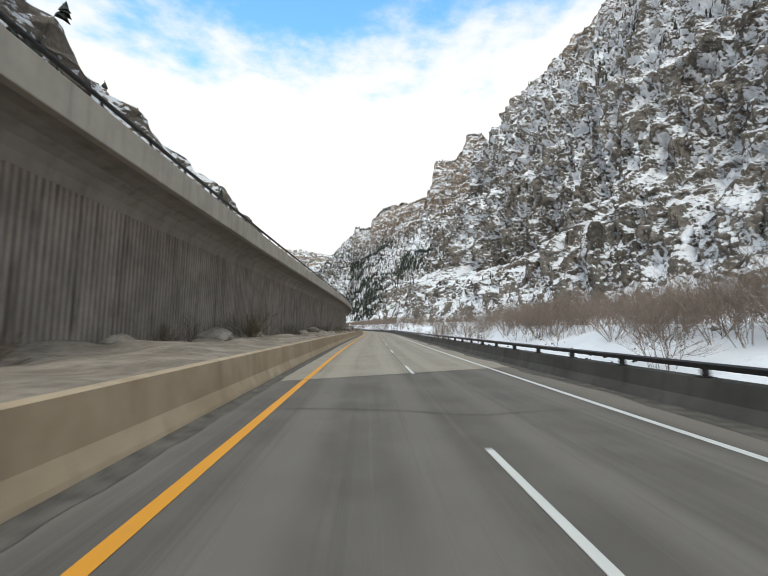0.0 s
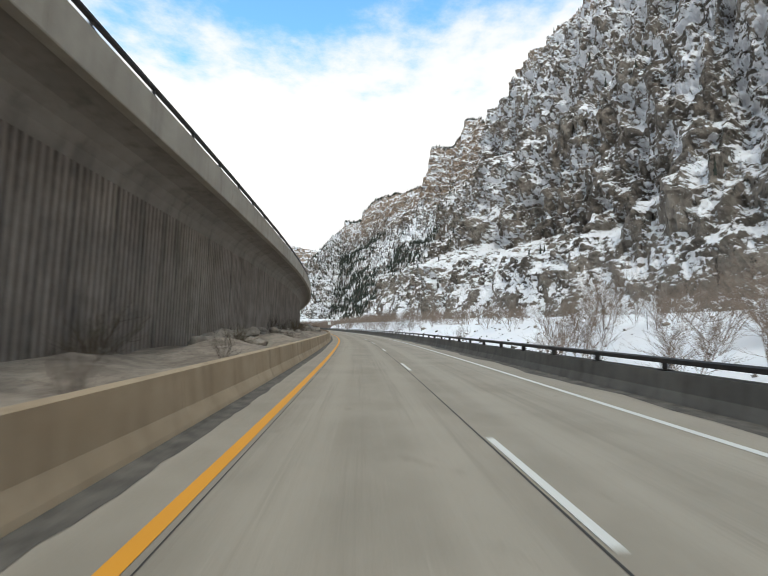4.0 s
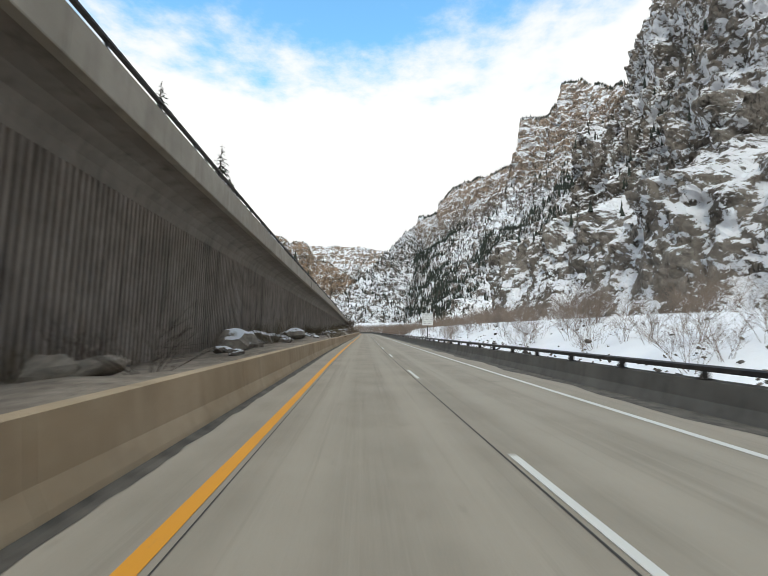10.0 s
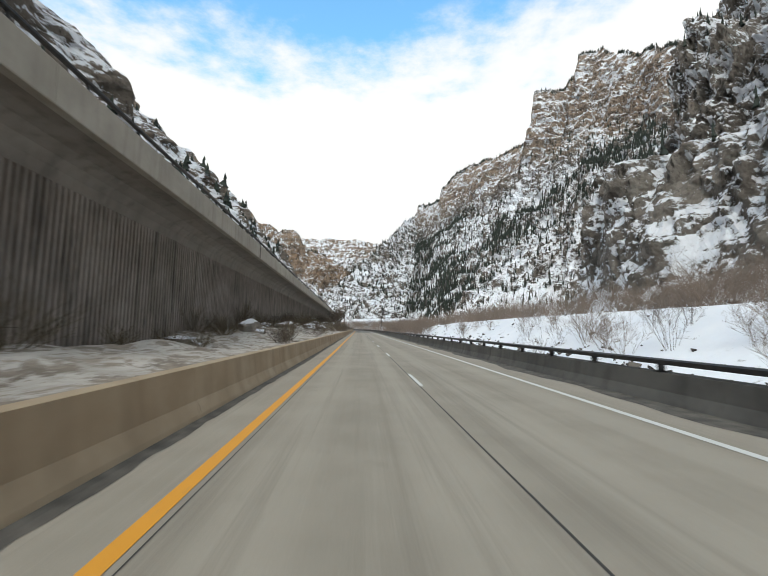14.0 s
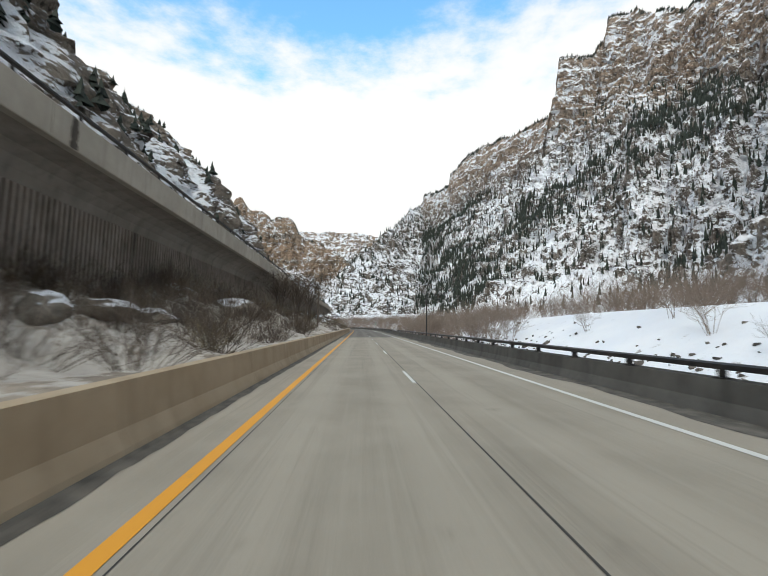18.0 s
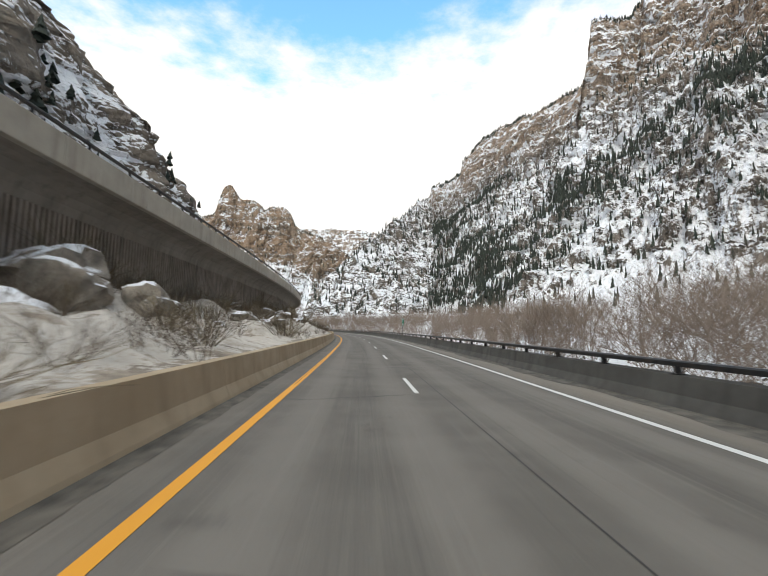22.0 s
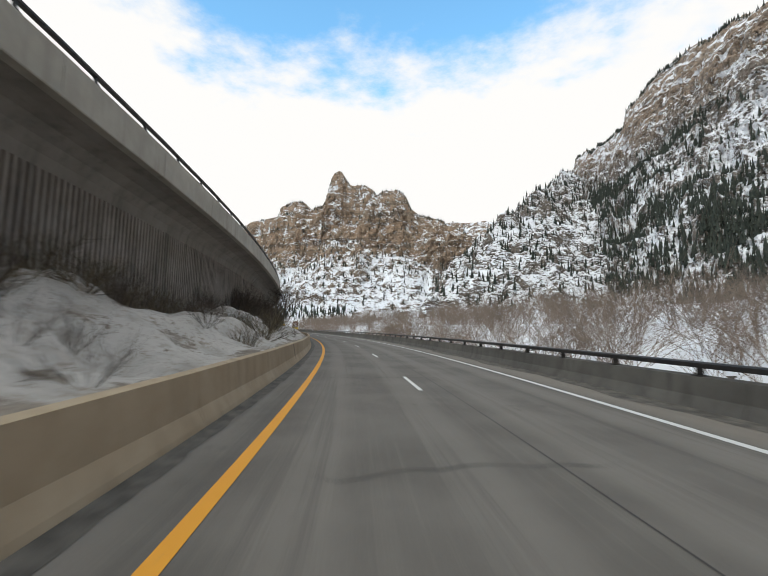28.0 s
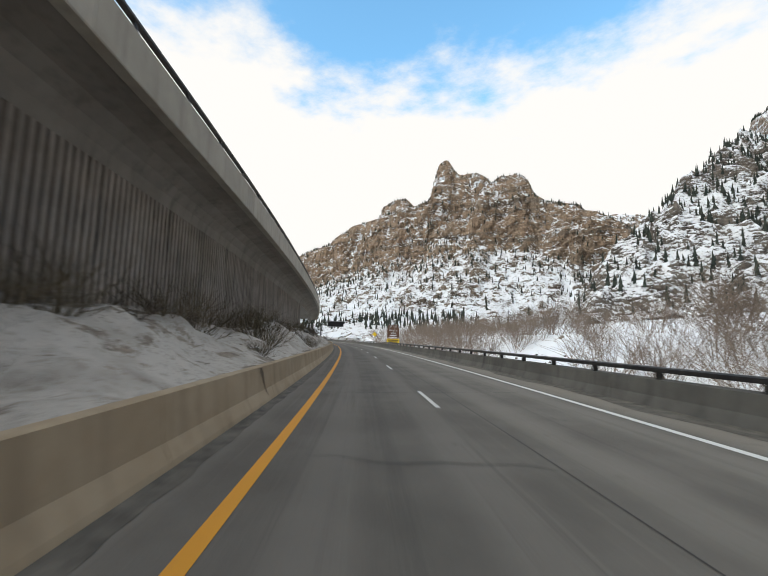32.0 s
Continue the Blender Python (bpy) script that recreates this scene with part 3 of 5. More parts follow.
    ob = new(name, grid_mesh(name, co, mat, attrs={"snow": np.concatenate([lie, lie[-1:] * 0 + 0.3, lie[-1:] * 0 + 0.3])}))
    tagged(ob, label, "canyon wall", kind="structure")
    return co[:nv]


NEAR = [(140, -90, 2, 340, -90, 420, 0.6), (118, 60, 2, 300, 100, 420, 0.6), (108, 150, 2, 290, 250, 400, 0.65), (90, 200, 2, 282, 350, 392, 0.75),
        (72, 270, 2, 268, 440, 375), (46, 345, 2, 258, 500, 365), (30, 385, 2, 252, 550, 362), (24, 440, 2, 258, 620, 375), (24, 480, 2, 275, 665, 405),
        (38, 500, 2, 286, 692, 415), (42, 530, 2, 288, 712, 380), (48, 560, 2, 286, 725, 310), (62, 600, 2, 280, 745, 220), (90, 645, 2, 285, 775, 120)]
FAR = [(120, 600, 2, 330, 800, 330), (90, 650, 2, 370, 950, 430), (62, 710, 2, 385, 1120, 535), (48, 760, 2, 356, 1232, 618), (44, 785, 2, 336, 1236, 620), (42, 792, 2, 324, 1238, 616), (38, 805, 2, 313, 1238, 558), (28, 830, 2, 268, 1205, 512),
       (16, 855, 2, 230, 1198, 508), (12, 866, 2, 213, 1198, 500), (8, 880, 2, 203, 1200, 405), (-2, 920, 2, 150, 1300, 402, 0.9), (-20, 965, 2, 75, 1440, 428, 0.9), (-27, 983, 2, 52, 1468, 404, 0.85), (-30, 990, 2, 38, 1500, 398, 0.8), (-32, 994, 2, 33, 1508, 366, 0.7), (-45, 1015, 2, 15, 1600, 385, 0.4), (-60, 1040, 2, -30, 1830, 442, 0.15), (-68, 1048, 2, -48, 1840, 385, 0.1)]
END = [(-20, 1200, 2, -60, 1600, 120), (-110, 1110, 2, -190, 1400, 140), (-150, 1045, 2, -202, 1350, 149), (-171, 1033, 2, -228, 1350, 163), (-187, 1023, 2, -249, 1350, 170), (-193, 1019, 2, -257, 1350, 183), (-223, 1002, 2, -293, 1350, 196), (-239, 997, 2, -314, 1350, 209),
       (-243, 997, 2, -320, 1350, 233), (-257, 997, 2, -336, 1350, 250), (-277, 996, 2, -362, 1350, 247), (-285, 996, 2, -372, 1350, 238), (-288, 996, 2, -376, 1350, 236), (-296, 995, 2, -385, 1350, 250), (-309, 995, 2, -401, 1350, 262), (-326, 994, 2, -424, 1350, 261),
       (-335, 994, 2, -434, 1350, 266), (-341, 994, 2, -443, 1350, 286), (-349, 994, 2, -452, 1350, 296), (-359, 993, 2, -465, 1350, 289), (-368, 993, 2, -475, 1350, 267), (-373, 993, 2, -482, 1350, 237), (-397, 992, 2, -513, 1350, 230), (-411, 992, 2, -530, 1350, 244),
       (-428, 991, 2, -551, 1350, 247), (-452, 991, 2, -582, 1350, 237), (-457, 990, 2, -587, 1350, 220), (-492, 989, 2, -632, 1350, 217), (-533, 988, 2, -683, 1350, 204), (-553, 987, 2, -708, 1350, 192), (-630, 985, 2, -805, 1350, 169)]


def left_rows():
    rows = []
    for y, r in ((-80, 1.04), (40, 1.02), (95, 1.0), (125, 0.8), (160, 0.68), (250, 0.68), (320, 0.78), (370, 0.9), (430, 0.97), (470, 0.96), (530, 1.03), (575, 1.09), (605, 1.2), (625, 1.26), (650, 1.27),
                 (680, 1.30), (700, 1.29), (715, 1.18), (735, 1.04), (757, 0.9), (800, 0.66), (850, 0.46), (930, 0.36)):
        s = float(np.interp(y, AY, FIRST + STEP * np.arange(len(AY))))
        (bx, by), (sx, sy) = road_xy(s, -24.0), road_xy(s, -88.0)
        rows.append((float(bx), float(by), 2.0, float(sx), float(sy), 1.6 + 86 * r * float(np.interp(y, [0, 250, 330, 450, 540, 620], [0.9, 0.86, 0.92, 0.92, 0.88, 0.78]))))
    return rows


BACK = [(-900, 1900, 20, -900, 2300, 420), (-600, 1900, 20, -600, 2300, 432), (-400, 1900, 20, -400, 2320, 436), (-250, 1900, 20, -250, 2320, 420), (-120, 1900, 20, -120, 2330, 402), (0, 1900, 20, 0, 2340, 405), (200, 1950, 20, 200, 2400, 420)]
C_BACK = massif("canyon_rim_beyond", BACK, 260, 60, [(0, 0), (0.5, 0.55), (0.8, 0.9), (1, 1)], M_ROCK_FAR, 1.3, 18, 14, ((50, 0.5),), 10, ((0, 1), (0.7, 0.55)), "snowy wooded canyon rim in the distance")
C_NEAR = massif("canyon_wall_near", NEAR, 710, 330, [(0, 0), (0.03, 0.025), (0.11, 0.075), (0.16, 0.26), (0.34, 0.35), (0.40, 0.53), (0.62, 0.61), (0.68, 0.76), (0.86, 0.84), (1, 1)], M_ROCK, 3.1, 22, 13, ((30, 0.2), (10, 0.15)), 14, ((0, 0.15, 0.5, 0.8, 1), (0.46, 0.46, 0.62, 0.66, 0.54)), "steep grey rock wall with snow on its ledges", 100, 1.0)
C_FAR = massif("canyon_wall_far", FAR, 660, 280, [(0, 0), (0.08, 0.17), (0.35, 0.50), (0.55, 0.69), (0.62, 0.79), (0.78, 0.85), (0.81, 0.905), (1, 1)], M_ROCK_FAR, 8.4, 27, 17, ((46, 0.8), (14, 0.65)), 8, ((0, 0.2, 0.5, 0.62, 0.8, 1), (0.86, 0.78, 0.74, 0.58, 0.45, 0.48)), "high canyon side with tan banded cliffs and snowy slopes", -999, 0.35)
C_END = massif("canyon_wall_end", END, 410, 190, [(0, 0), (0.12, 0.30), (0.45, 0.79), (0.55, 0.885), (0.75, 0.93), (0.8, 0.955), (1, 1)], M_ROCK_TAN, 5.7, 17, 9, ((30, 0.4), (10, 0.35)), 4, ((0, 0.38, 0.48, 0.58, 1), (0.92, 0.84, 0.55, 0.14, 0.12)), "tan rock towers above a snowy slope at the canyon's bend", -999, 0.4, 0.3)
C_LEFT = massif("canyon_wall_left", left_rows(), 520, 120, [(0, 0), (0.3, 0.13), (0.54, 0.31), (0.8, 0.66), (1, 1)], M_ROCK_LEFT, 2.2, 7, 7, ((15, 0.6), (5, 0.5)), 7, ((0, 1), (0.8, 0.75)), "broken rock hillside with patches of snow", -999, 0.8)


def spur(crest, label):
    """A rounded rocky spur below a falling crest line, as a field of heights."""
    xs, ys = np.arange(-340.0, 70.0, 2.6), np.r_[np.arange(1010.0, 1420.0, 2.6), np.arange(1420.0, 1910.0, 8.0)]
    y, x = np.meshgrid(ys, xs, indexing="ij")
    bx, by = x + 9 * fbm(x / 45, y / 45, x * 0 + 7, 3), y + 9 * fbm(x / 45, y / 45, x * 0 + 4, 3)
    z = np.full(x.shape, -60.0)
    for (ax, ay, az), (cx, cy, cz) in zip(crest, crest[1:]):
        dx, dy = cx - ax, cy - ay
        t = np.clip(((bx - ax) * dx + (by - ay) * dy) / (dx * dx + dy * dy), 0, 1)
        off = np.hypot(bx - ax - t * dx, by - ay - t * dy)
        west = (bx - ax) * dy - (by - ay) * dx < 0
        z = np.maximum(z, az + t * (cz - az) - np.where(west, 1.25, 0.8) * off)
    z = z + 9 * fbm(x / 38, y / 38, x * 0, 3, 0.5, True) - 9 * fbm(x / 17, y / 17, x * 0 + 2, 2, 0.5, True) + 6 * fbm(x / 6.5, y / 6.5, x * 0 + 5, 2)
    q = z / 11 + 0.9 * fbm(x / 30, y / 30, x * 0 + 1, 3)
    f = q - np.floor(q)
    z = z + 0.4 * 11 * (np.floor(q) + np.clip((f - 0.45) / 0.55, 0, 1) - q)
    z = np.maximum(z, -8)
    co = np.stack([x, y, z], -1)
    n = np.cross(np.gradient(co, axis=1), np.gradient(co, axis=0))
    lie = np.abs(n[..., 2]) / np.linalg.norm(n, axis=-1) + 0.3 * fbm(x / 40, y / 40, z / 40, 3)
    lie = lie - np.quantile(lie[z > 10], 0.36)
    tagged(new("canyon_spur", grid_mesh("canyon_spur", co, M_ROCK_SPUR, attrs={"snow": lie})), label, "canyon wall", kind="structure")
    return co


C_SPUR = spur([(-178, 1108, 25), (-170, 1125, 60), (-147, 1150, 122), (-115, 1250, 172), (-85, 1400, 242), (-62, 1600, 332), (-46, 1760, 382), (-10, 1850, 440)], "snowy wooded spur of broken rock running down to the valley")


# ---- ground, road and verges ----
def bank(s, r):
    """Height of the snowy valley floor, r metres right of the yellow line."""
    lift = 0.5 + 0.5 * np.sin(s / 61.0) * np.sin(s / 23.0 + 1)
    # river flat, steep bank up to a level terrace, then the slope behind it
    top = np.interp(s, [0, 100, 250, 300, 370, 460, 520, 600], [2.8, 2.8, 2.9, 4.6, 4.9, 4.9, 4.5, 3.0])
    low = np.interp(r, [9.0, 9.6, 13.0, 24.0, 29.0, 30.0], [0.0, -0.25, -2.4, -3.0, -2.8, -2.3])
    up = np.clip((r - 30.0) / 12.0, 0, 1)
    z = low + (top + 2.3) * up + np.interp(r, [42, 54, 80, 130, 190], [0, 0.15, 2.5, 6.0, 13.0])
    return z + lift * np.interp(r, [54, 75, 90], [0, 1.2, 1.0])


ss, rr = np.arange(-50.0, 1096.0, 3.0), np.r_[np.arange(9.0, 20, 1.2), np.arange(20, 90, 1.0), np.arange(90, 200, 5)]
gs, gr = np.meshgrid(ss, rr, indexing="ij")
gx, gy = road_xy(gs, gr)
gz = bank(gs, gr) + np.interp(gr, [9.5, 14, 30, 38, 42, 54, 70], [0, 0.25, 0.4, 0.3, 0.08, 0.12, 0.6]) * fbm(gx / 7, gy / 7, gx * 0, 4)
ground = new("ground", grid_mesh("ground", np.stack([gx, gy, gz], -1), M_SNOW, True))
tagged(ground, "snow-covered valley floor and river bank", "ground", kind="structure")
far_ground = new("ground_beyond", tri_mesh("ground_beyond", [(-4500, -3500, -6), (4500, -3500, -6), (4500, 4500, -6), (-4500, 4500, -6)], [(0, 1, 2, 3)], M_SNOW))
tagged(far_ground, "snowy ground beyond the canyon", "ground", kind="structure")

ACROSS = [-1.0, -0.5, 0.0, 1.0, 2.0, 3.0, 3.55, 4.5, 5.5, 6.5, 7.1, 7.8, 8.5, 9.0]
SKEW = 0.65
ASPHALT_END, ASPHALT_AGAIN = 15.1, 508.0


def road_part(name, s0, s1, mat, label):
    # the ends of each paving run slantwise over the carriageway
    q, u = np.meshgrid(np.linspace(s0, s1, max(2, round((s1 - s0) / 4))), ACROSS, indexing="ij")
    x, y = road_xy(q + SKEW * (u - 3.55), u)
    ob = new(name, grid_mesh(name, np.stack([x, y, 0 * x], -1), mat, attrs={"across": u - 0.85, "along": q}))
    return tagged(ob, label, "road", kind="structure")


road_part("road_asphalt_south", -50, ASPHALT_END, M_ASPHALT, "dark grey patched asphalt carriageway")
road_part("road", ASPHALT_END, ASPHALT_AGAIN, M_CONCRETE_ROAD, "pale worn concrete carriageway of two lanes")
road_part("road_asphalt", ASPHALT_AGAIN, 1090, M_ASPHALT, "dark grey cracked asphalt carriageway of two lanes")


def line(name, u, w, s0, s1, mat, label, z=0.006):
    ob = sweep(name, lambda s: [(u - w / 2, z), (u + w / 2, z)], s0, s1, 2.0, mat)
    return tagged(ob, label, "road marking")


line("yellow_line", 0.0, 0.17, -50, 1090, M_YELLOW, "solid yellow edge line")
line("yellow_line_crack", -0.015, 0.016, 560, 650, M_SEAL, "hairline crack along the yellow edge line", 0.009)
line("white_line", 6.9, 0.17, -50, 1090, M_WHITE, "solid white edge line")
line("lane_joint", 3.36, 0.03, ASPHALT_END, ASPHALT_AGAIN, M_SEAL, "dark sealed joint between the lanes", 0.004)


# ---- barriers ----
def run(name, label, category, s0, s1, length, mesh_of, u=0.0, z=0.0, u_of=None):
    """Straight pieces laid end to end along the road under one thing."""
    holder = new(name)
    tagged(holder, label, category, kind="structure")
    n = int(round((s1 - s0) / length))
    for i in range(n):
        a, b = s0 + (s1 - s0) * i / n, s0 + (s1 - s0) * (i + 1) / n
        ua, ub = (u_of(a), u_of(b)) if u_of else (u, u)
        (xa, ya), (xb, yb) = road_xy(a, ua), road_xy(b, ub)
        d = math.hypot(xb - xa, yb - ya)
        m = Matrix.Translation((float(xa), float(ya), z)) @ Matrix.Rotation(math.atan2(-(xb - xa), yb - ya), 4, "Z") @ Matrix.Diagonal((1, d / length, 1, 1))
        for pname, me in mesh_of:
            part(pname, me, holder, "", m)
    return holder


JL = 6.1
jersey = prism("barrier_segment", [(0.0, 0.0), (-0.03, 0.09), (-0.13, 0.30), (-0.19, 0.86), (-0.35, 0.88), (-0.40, 0.5), (-0.42, 0.0)], JL - 0.015, M_BARRIER)
run("median_barrier", "tan concrete safety barrier beside the yellow line", "barrier", -40, 960, JL, [("barrier_segment", jersey)], u=-0.98)
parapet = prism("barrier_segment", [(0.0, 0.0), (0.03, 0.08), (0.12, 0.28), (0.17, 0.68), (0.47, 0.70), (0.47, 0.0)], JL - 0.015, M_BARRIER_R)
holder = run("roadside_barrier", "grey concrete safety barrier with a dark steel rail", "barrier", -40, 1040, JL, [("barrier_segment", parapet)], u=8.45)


# dark stains down the median barrier at some of its joints
M_BARRIER_STAIN = concrete("stained_barrier_concrete", (0.10, 0.074, 0.05), (0.20, 0.15, 0.10), (0.06, 0.045, 0.032), 0.7)
median = bpy.data.objects["median_barrier"]
mark_rng = np.random.RandomState(31)
for s0, wide in ((66.0, 0.3), (205.0, 0.25), (330.0, 0.3), (508.6, 0.35), (511.2, 0.9), (513.4, 0.6), (641.0, 0.3), (716.0, 0.35), (745.5, 0.4), (764.0, 0.3), (782.0, 0.35), (806.5, 0.3)):
    zs = np.linspace(0.84, 0.84 - mark_rng.uniform(0.45, 0.78), 8)
    us = np.interp(zs, [0.0, 0.09, 0.30, 0.86], [0.0, -0.03, -0.13, -0.19]) + 0.004
    half = wide * np.linspace(0.5, 0.16, 8) * mark_rng.uniform(0.6, 1.2, 8)
    vs = [(u, side * w + 0.06 * k2, z) for side in (-1, 1) for k2, (u, w, z) in enumerate(zip(us, half, zs))]
    part("stain", tri_mesh("stain", vs, [(i, i + 1, i + 9, i + 8) for i in range(7)], M_BARRIER_STAIN), median, "", at_road(s0, -0.98))


# cracks across the asphalt
crack_rng = np.random.RandomState(21)
cv, cf = [], []
for s0 in np.r_[np.linspace(-8, 10, 3), np.arange(514, 900, 6.5)]:
    s0 = s0 + crack_rng.uniform(-2.5, 2.5)
    u0, u1 = (crack_rng.uniform(-0.8, 1.0), crack_rng.uniform(2.4, 7.8))
    n = 14
    uu = np.linspace(u0, u1, n)
    sl = crack_rng.uniform(-0.25, 0.25)
    off = np.cumsum(crack_rng.normal(0, 0.10, n)) + sl * (uu - u0)
    w = np.clip(crack_rng.uniform(0.010, 0.034, n), 0, 1) * np.clip(np.minimum(np.arange(n), n - 1 - np.arange(n)) / 2.0, 0.1, 1)
    base = len(cv)
    for side in (-1, 1):
        x, y = road_xy(s0 + off + side * w, uu)
        cv += [(float(a), float(b), 0.004) for a, b in zip(x, y)]
    cf += [(base + i, base + i + 1, base + n + i + 1, base + n + i) for i in range(n - 1)]
crack_ob = new("road_cracks", tri_mesh("road_cracks", cv, cf, M_SEAL))
tagged(crack_ob, "dark cracks wandering across the asphalt lanes", "road crack", kind="stuff")
line("lane_crack", 3.75, 0.022, ASPHALT_AGAIN, 900, M_SEAL, "long dark crack beside the lane dashes", 0.004)
line("paving_joint", 0.16, 0.016, ASPHALT_END, ASPHALT_AGAIN, M_SEAL, "narrow dark joint beside the yellow line", 0.004)


# ---- viaduct and its fluted wall on the left ----
EDGE_S = (-60, 13, 61, 135, 161, 233, 259, 336, 438, 489, 541, 590, 637, 709, 757, 807, 900, 1000)
EDGE_U = (7.8, 7.1, 5.8, 4.6, 4.5, 4.7, 5.1, 6.3, 8.0, 8.6, 9.7, 9.2, 8.2, 6.4, 5.4, 4.0, 3.9, 4.4)
FOOT_S = (-60, 20, 67, 110, 136, 180, 236, 265, 339, 400, 441, 542, 637, 710, 758, 808, 1000)
FOOT_Z = (0.7, 0.7, 0.1, 0.7, 1.0, 0.8, 0.1, 0.2, 0.6, 1.6, 2.5, 3.0, 2.9, 2.4, 1.7, 2.1, 1.8)


def smooth_table(xs, ys):
    q = np.arange(-80.0, 1101.0, 4.0)
    v = np.interp(q, xs, ys)
    v = np.convolve(np.pad(v, 5, mode="edge"), np.ones(11) / 11, "valid")
    return lambda s: np.interp(s, q, v)


edge_at, foot_at = smooth_table(EDGE_S, EDGE_U), smooth_table(FOOT_S, FOOT_Z)
OVER = 2.05
PL = 6.0
parapet_panel = prism("parapet_panel", [(0.0, 7.46), (0.02, 7.50), (0.02, 8.58), (-0.03, 8.64), (-0.22, 8.64), (-0.27, 8.58), (-0.30, 7.9), (-0.30, 7.46)], PL - 0.02, M_FASCIA)
# the slab's unseen strip back to -11 m is added to block light
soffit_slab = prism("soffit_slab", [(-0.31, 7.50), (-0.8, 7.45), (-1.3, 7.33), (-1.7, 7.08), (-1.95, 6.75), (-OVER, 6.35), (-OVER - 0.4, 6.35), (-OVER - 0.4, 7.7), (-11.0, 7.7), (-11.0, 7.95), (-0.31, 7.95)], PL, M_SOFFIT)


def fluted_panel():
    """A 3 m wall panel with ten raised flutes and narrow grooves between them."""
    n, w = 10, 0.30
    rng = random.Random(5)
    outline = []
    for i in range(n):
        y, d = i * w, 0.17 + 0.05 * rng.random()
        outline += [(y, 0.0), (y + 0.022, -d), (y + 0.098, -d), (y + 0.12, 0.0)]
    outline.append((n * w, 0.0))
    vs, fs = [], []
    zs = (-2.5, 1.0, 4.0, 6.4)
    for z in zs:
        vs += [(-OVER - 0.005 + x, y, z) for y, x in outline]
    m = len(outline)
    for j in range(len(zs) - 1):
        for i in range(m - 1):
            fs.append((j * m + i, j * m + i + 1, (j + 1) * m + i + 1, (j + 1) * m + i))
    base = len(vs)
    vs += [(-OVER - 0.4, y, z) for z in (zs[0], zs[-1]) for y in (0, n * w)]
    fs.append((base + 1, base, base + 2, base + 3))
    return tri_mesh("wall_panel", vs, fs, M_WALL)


edge_u = lambda s: -float(edge_at(s))
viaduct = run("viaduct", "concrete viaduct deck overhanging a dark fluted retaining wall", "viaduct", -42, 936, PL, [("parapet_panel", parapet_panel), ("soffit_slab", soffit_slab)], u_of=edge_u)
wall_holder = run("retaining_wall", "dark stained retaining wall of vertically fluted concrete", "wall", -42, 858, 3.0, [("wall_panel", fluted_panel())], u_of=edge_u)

# hand rail along the parapet
post_bm = bmesh.new()
box_bm(post_bm, -0.17, -0.07, -0.05, 0.05, 8.62, 8.90, 0.008)
box_bm(post_bm, -0.21, -0.03, -0.09, 0.09, 8.62, 8.66)
rail_post_up = from_bm("rail_post", post_bm, M_STEEL)
rail_up = prism("rail", [(-0.06, 8.88), (-0.04, 8.90), (-0.04, 8.965), (-0.06, 8.985), (-0.18, 8.985), (-0.20, 8.965), (-0.20, 8.90), (-0.18, 8.88)], PL, M_STEEL)
rail_holder = run("viaduct_rail", "dark steel rail on short posts along the viaduct parapet", "rail", -42, 936, PL, [("rail", rail_up)], u_of=edge_u)
for i in range(290):
    s = -40.5 + 3.0 * i
    part("rail_post", rail_post_up, rail_holder, "", at_road(s, edge_u(s)))

# expansion joints of the parapet, with the stain that runs down from each
M_STAIN = concrete("stained_concrete", (0.085, 0.07, 0.055), (0.16, 0.135, 0.11), (0.05, 0.042, 0.035), 0.6)
joint_gap = box_mesh("joint_gap", 0.0, 0.030, -0.025, 0.025, 7.48, 8.62, M_SEAL)
stain_rng = np.random.RandomState(4)
for s in (73, 151, 229, 307, 385, 463, 541, 619, 697, 775):
    part("joint_gap", joint_gap, viaduct, "", at_road(s, edge_u(s)))
    zs = np.linspace(7.49, 8.56, 9)
    wide = 0.10 + 0.16 * stain_rng.rand(9) * np.linspace(1.2, 0.5, 9)
    vs = [(0.026, side * w + 0.05, z) for side in (-1, 1) for w, z in zip(wide, zs)]
    part("stain", tri_mesh("stain", vs, [(i, i + 9, i + 10, i + 1) for i in range(8)], M_STAIN), viaduct, "", at_road(s, edge_u(s)))

# rail on the roadside barrier
bm = bmesh.new()
box_bm(bm, 0.22, 0.36, -0.06, 0.06, 0.68, 0.90, 0.01)
box_bm(bm, 0.18, 0.42, -0.11, 0.11, 0.68, 0.715)
rail_post_low = from_bm("rail_post", bm, M_STEEL)
rail_low = prism("rail", [(0.19, 0.87), (0.18, 0.89), (0.18, 0.97), (0.21, 1.0), (0.35, 1.0), (0.38, 0.97), (0.38, 0.89), (0.36, 0.87)], JL, M_STEEL)
low_holder = run("roadside_rail", "dark steel tube rail on stub posts", "rail", -40, 1040, JL, [("rail", rail_low)], u=8.45)
for i in range(295):
    part("rail_post", rail_post_low, low_holder, "", at_road(-28 + 2.8 * i, 8.45))
far_posts = bmesh.new()
for i in range(295, 380):
    me_m = at_road(-28 + 2.8 * i, 8.45)
    got = bmesh.ops.create_cube(far_posts, size=1.0, matrix=me_m @ Matrix.Translation((0.29, 0, 0.79)) @ Matrix.Diagonal((0.14, 0.12, 0.22, 1)))
tagged(part("rail_posts_beyond", from_bm("rail_posts_beyond", far_posts, M_STEEL), low_holder), kind="stuff")


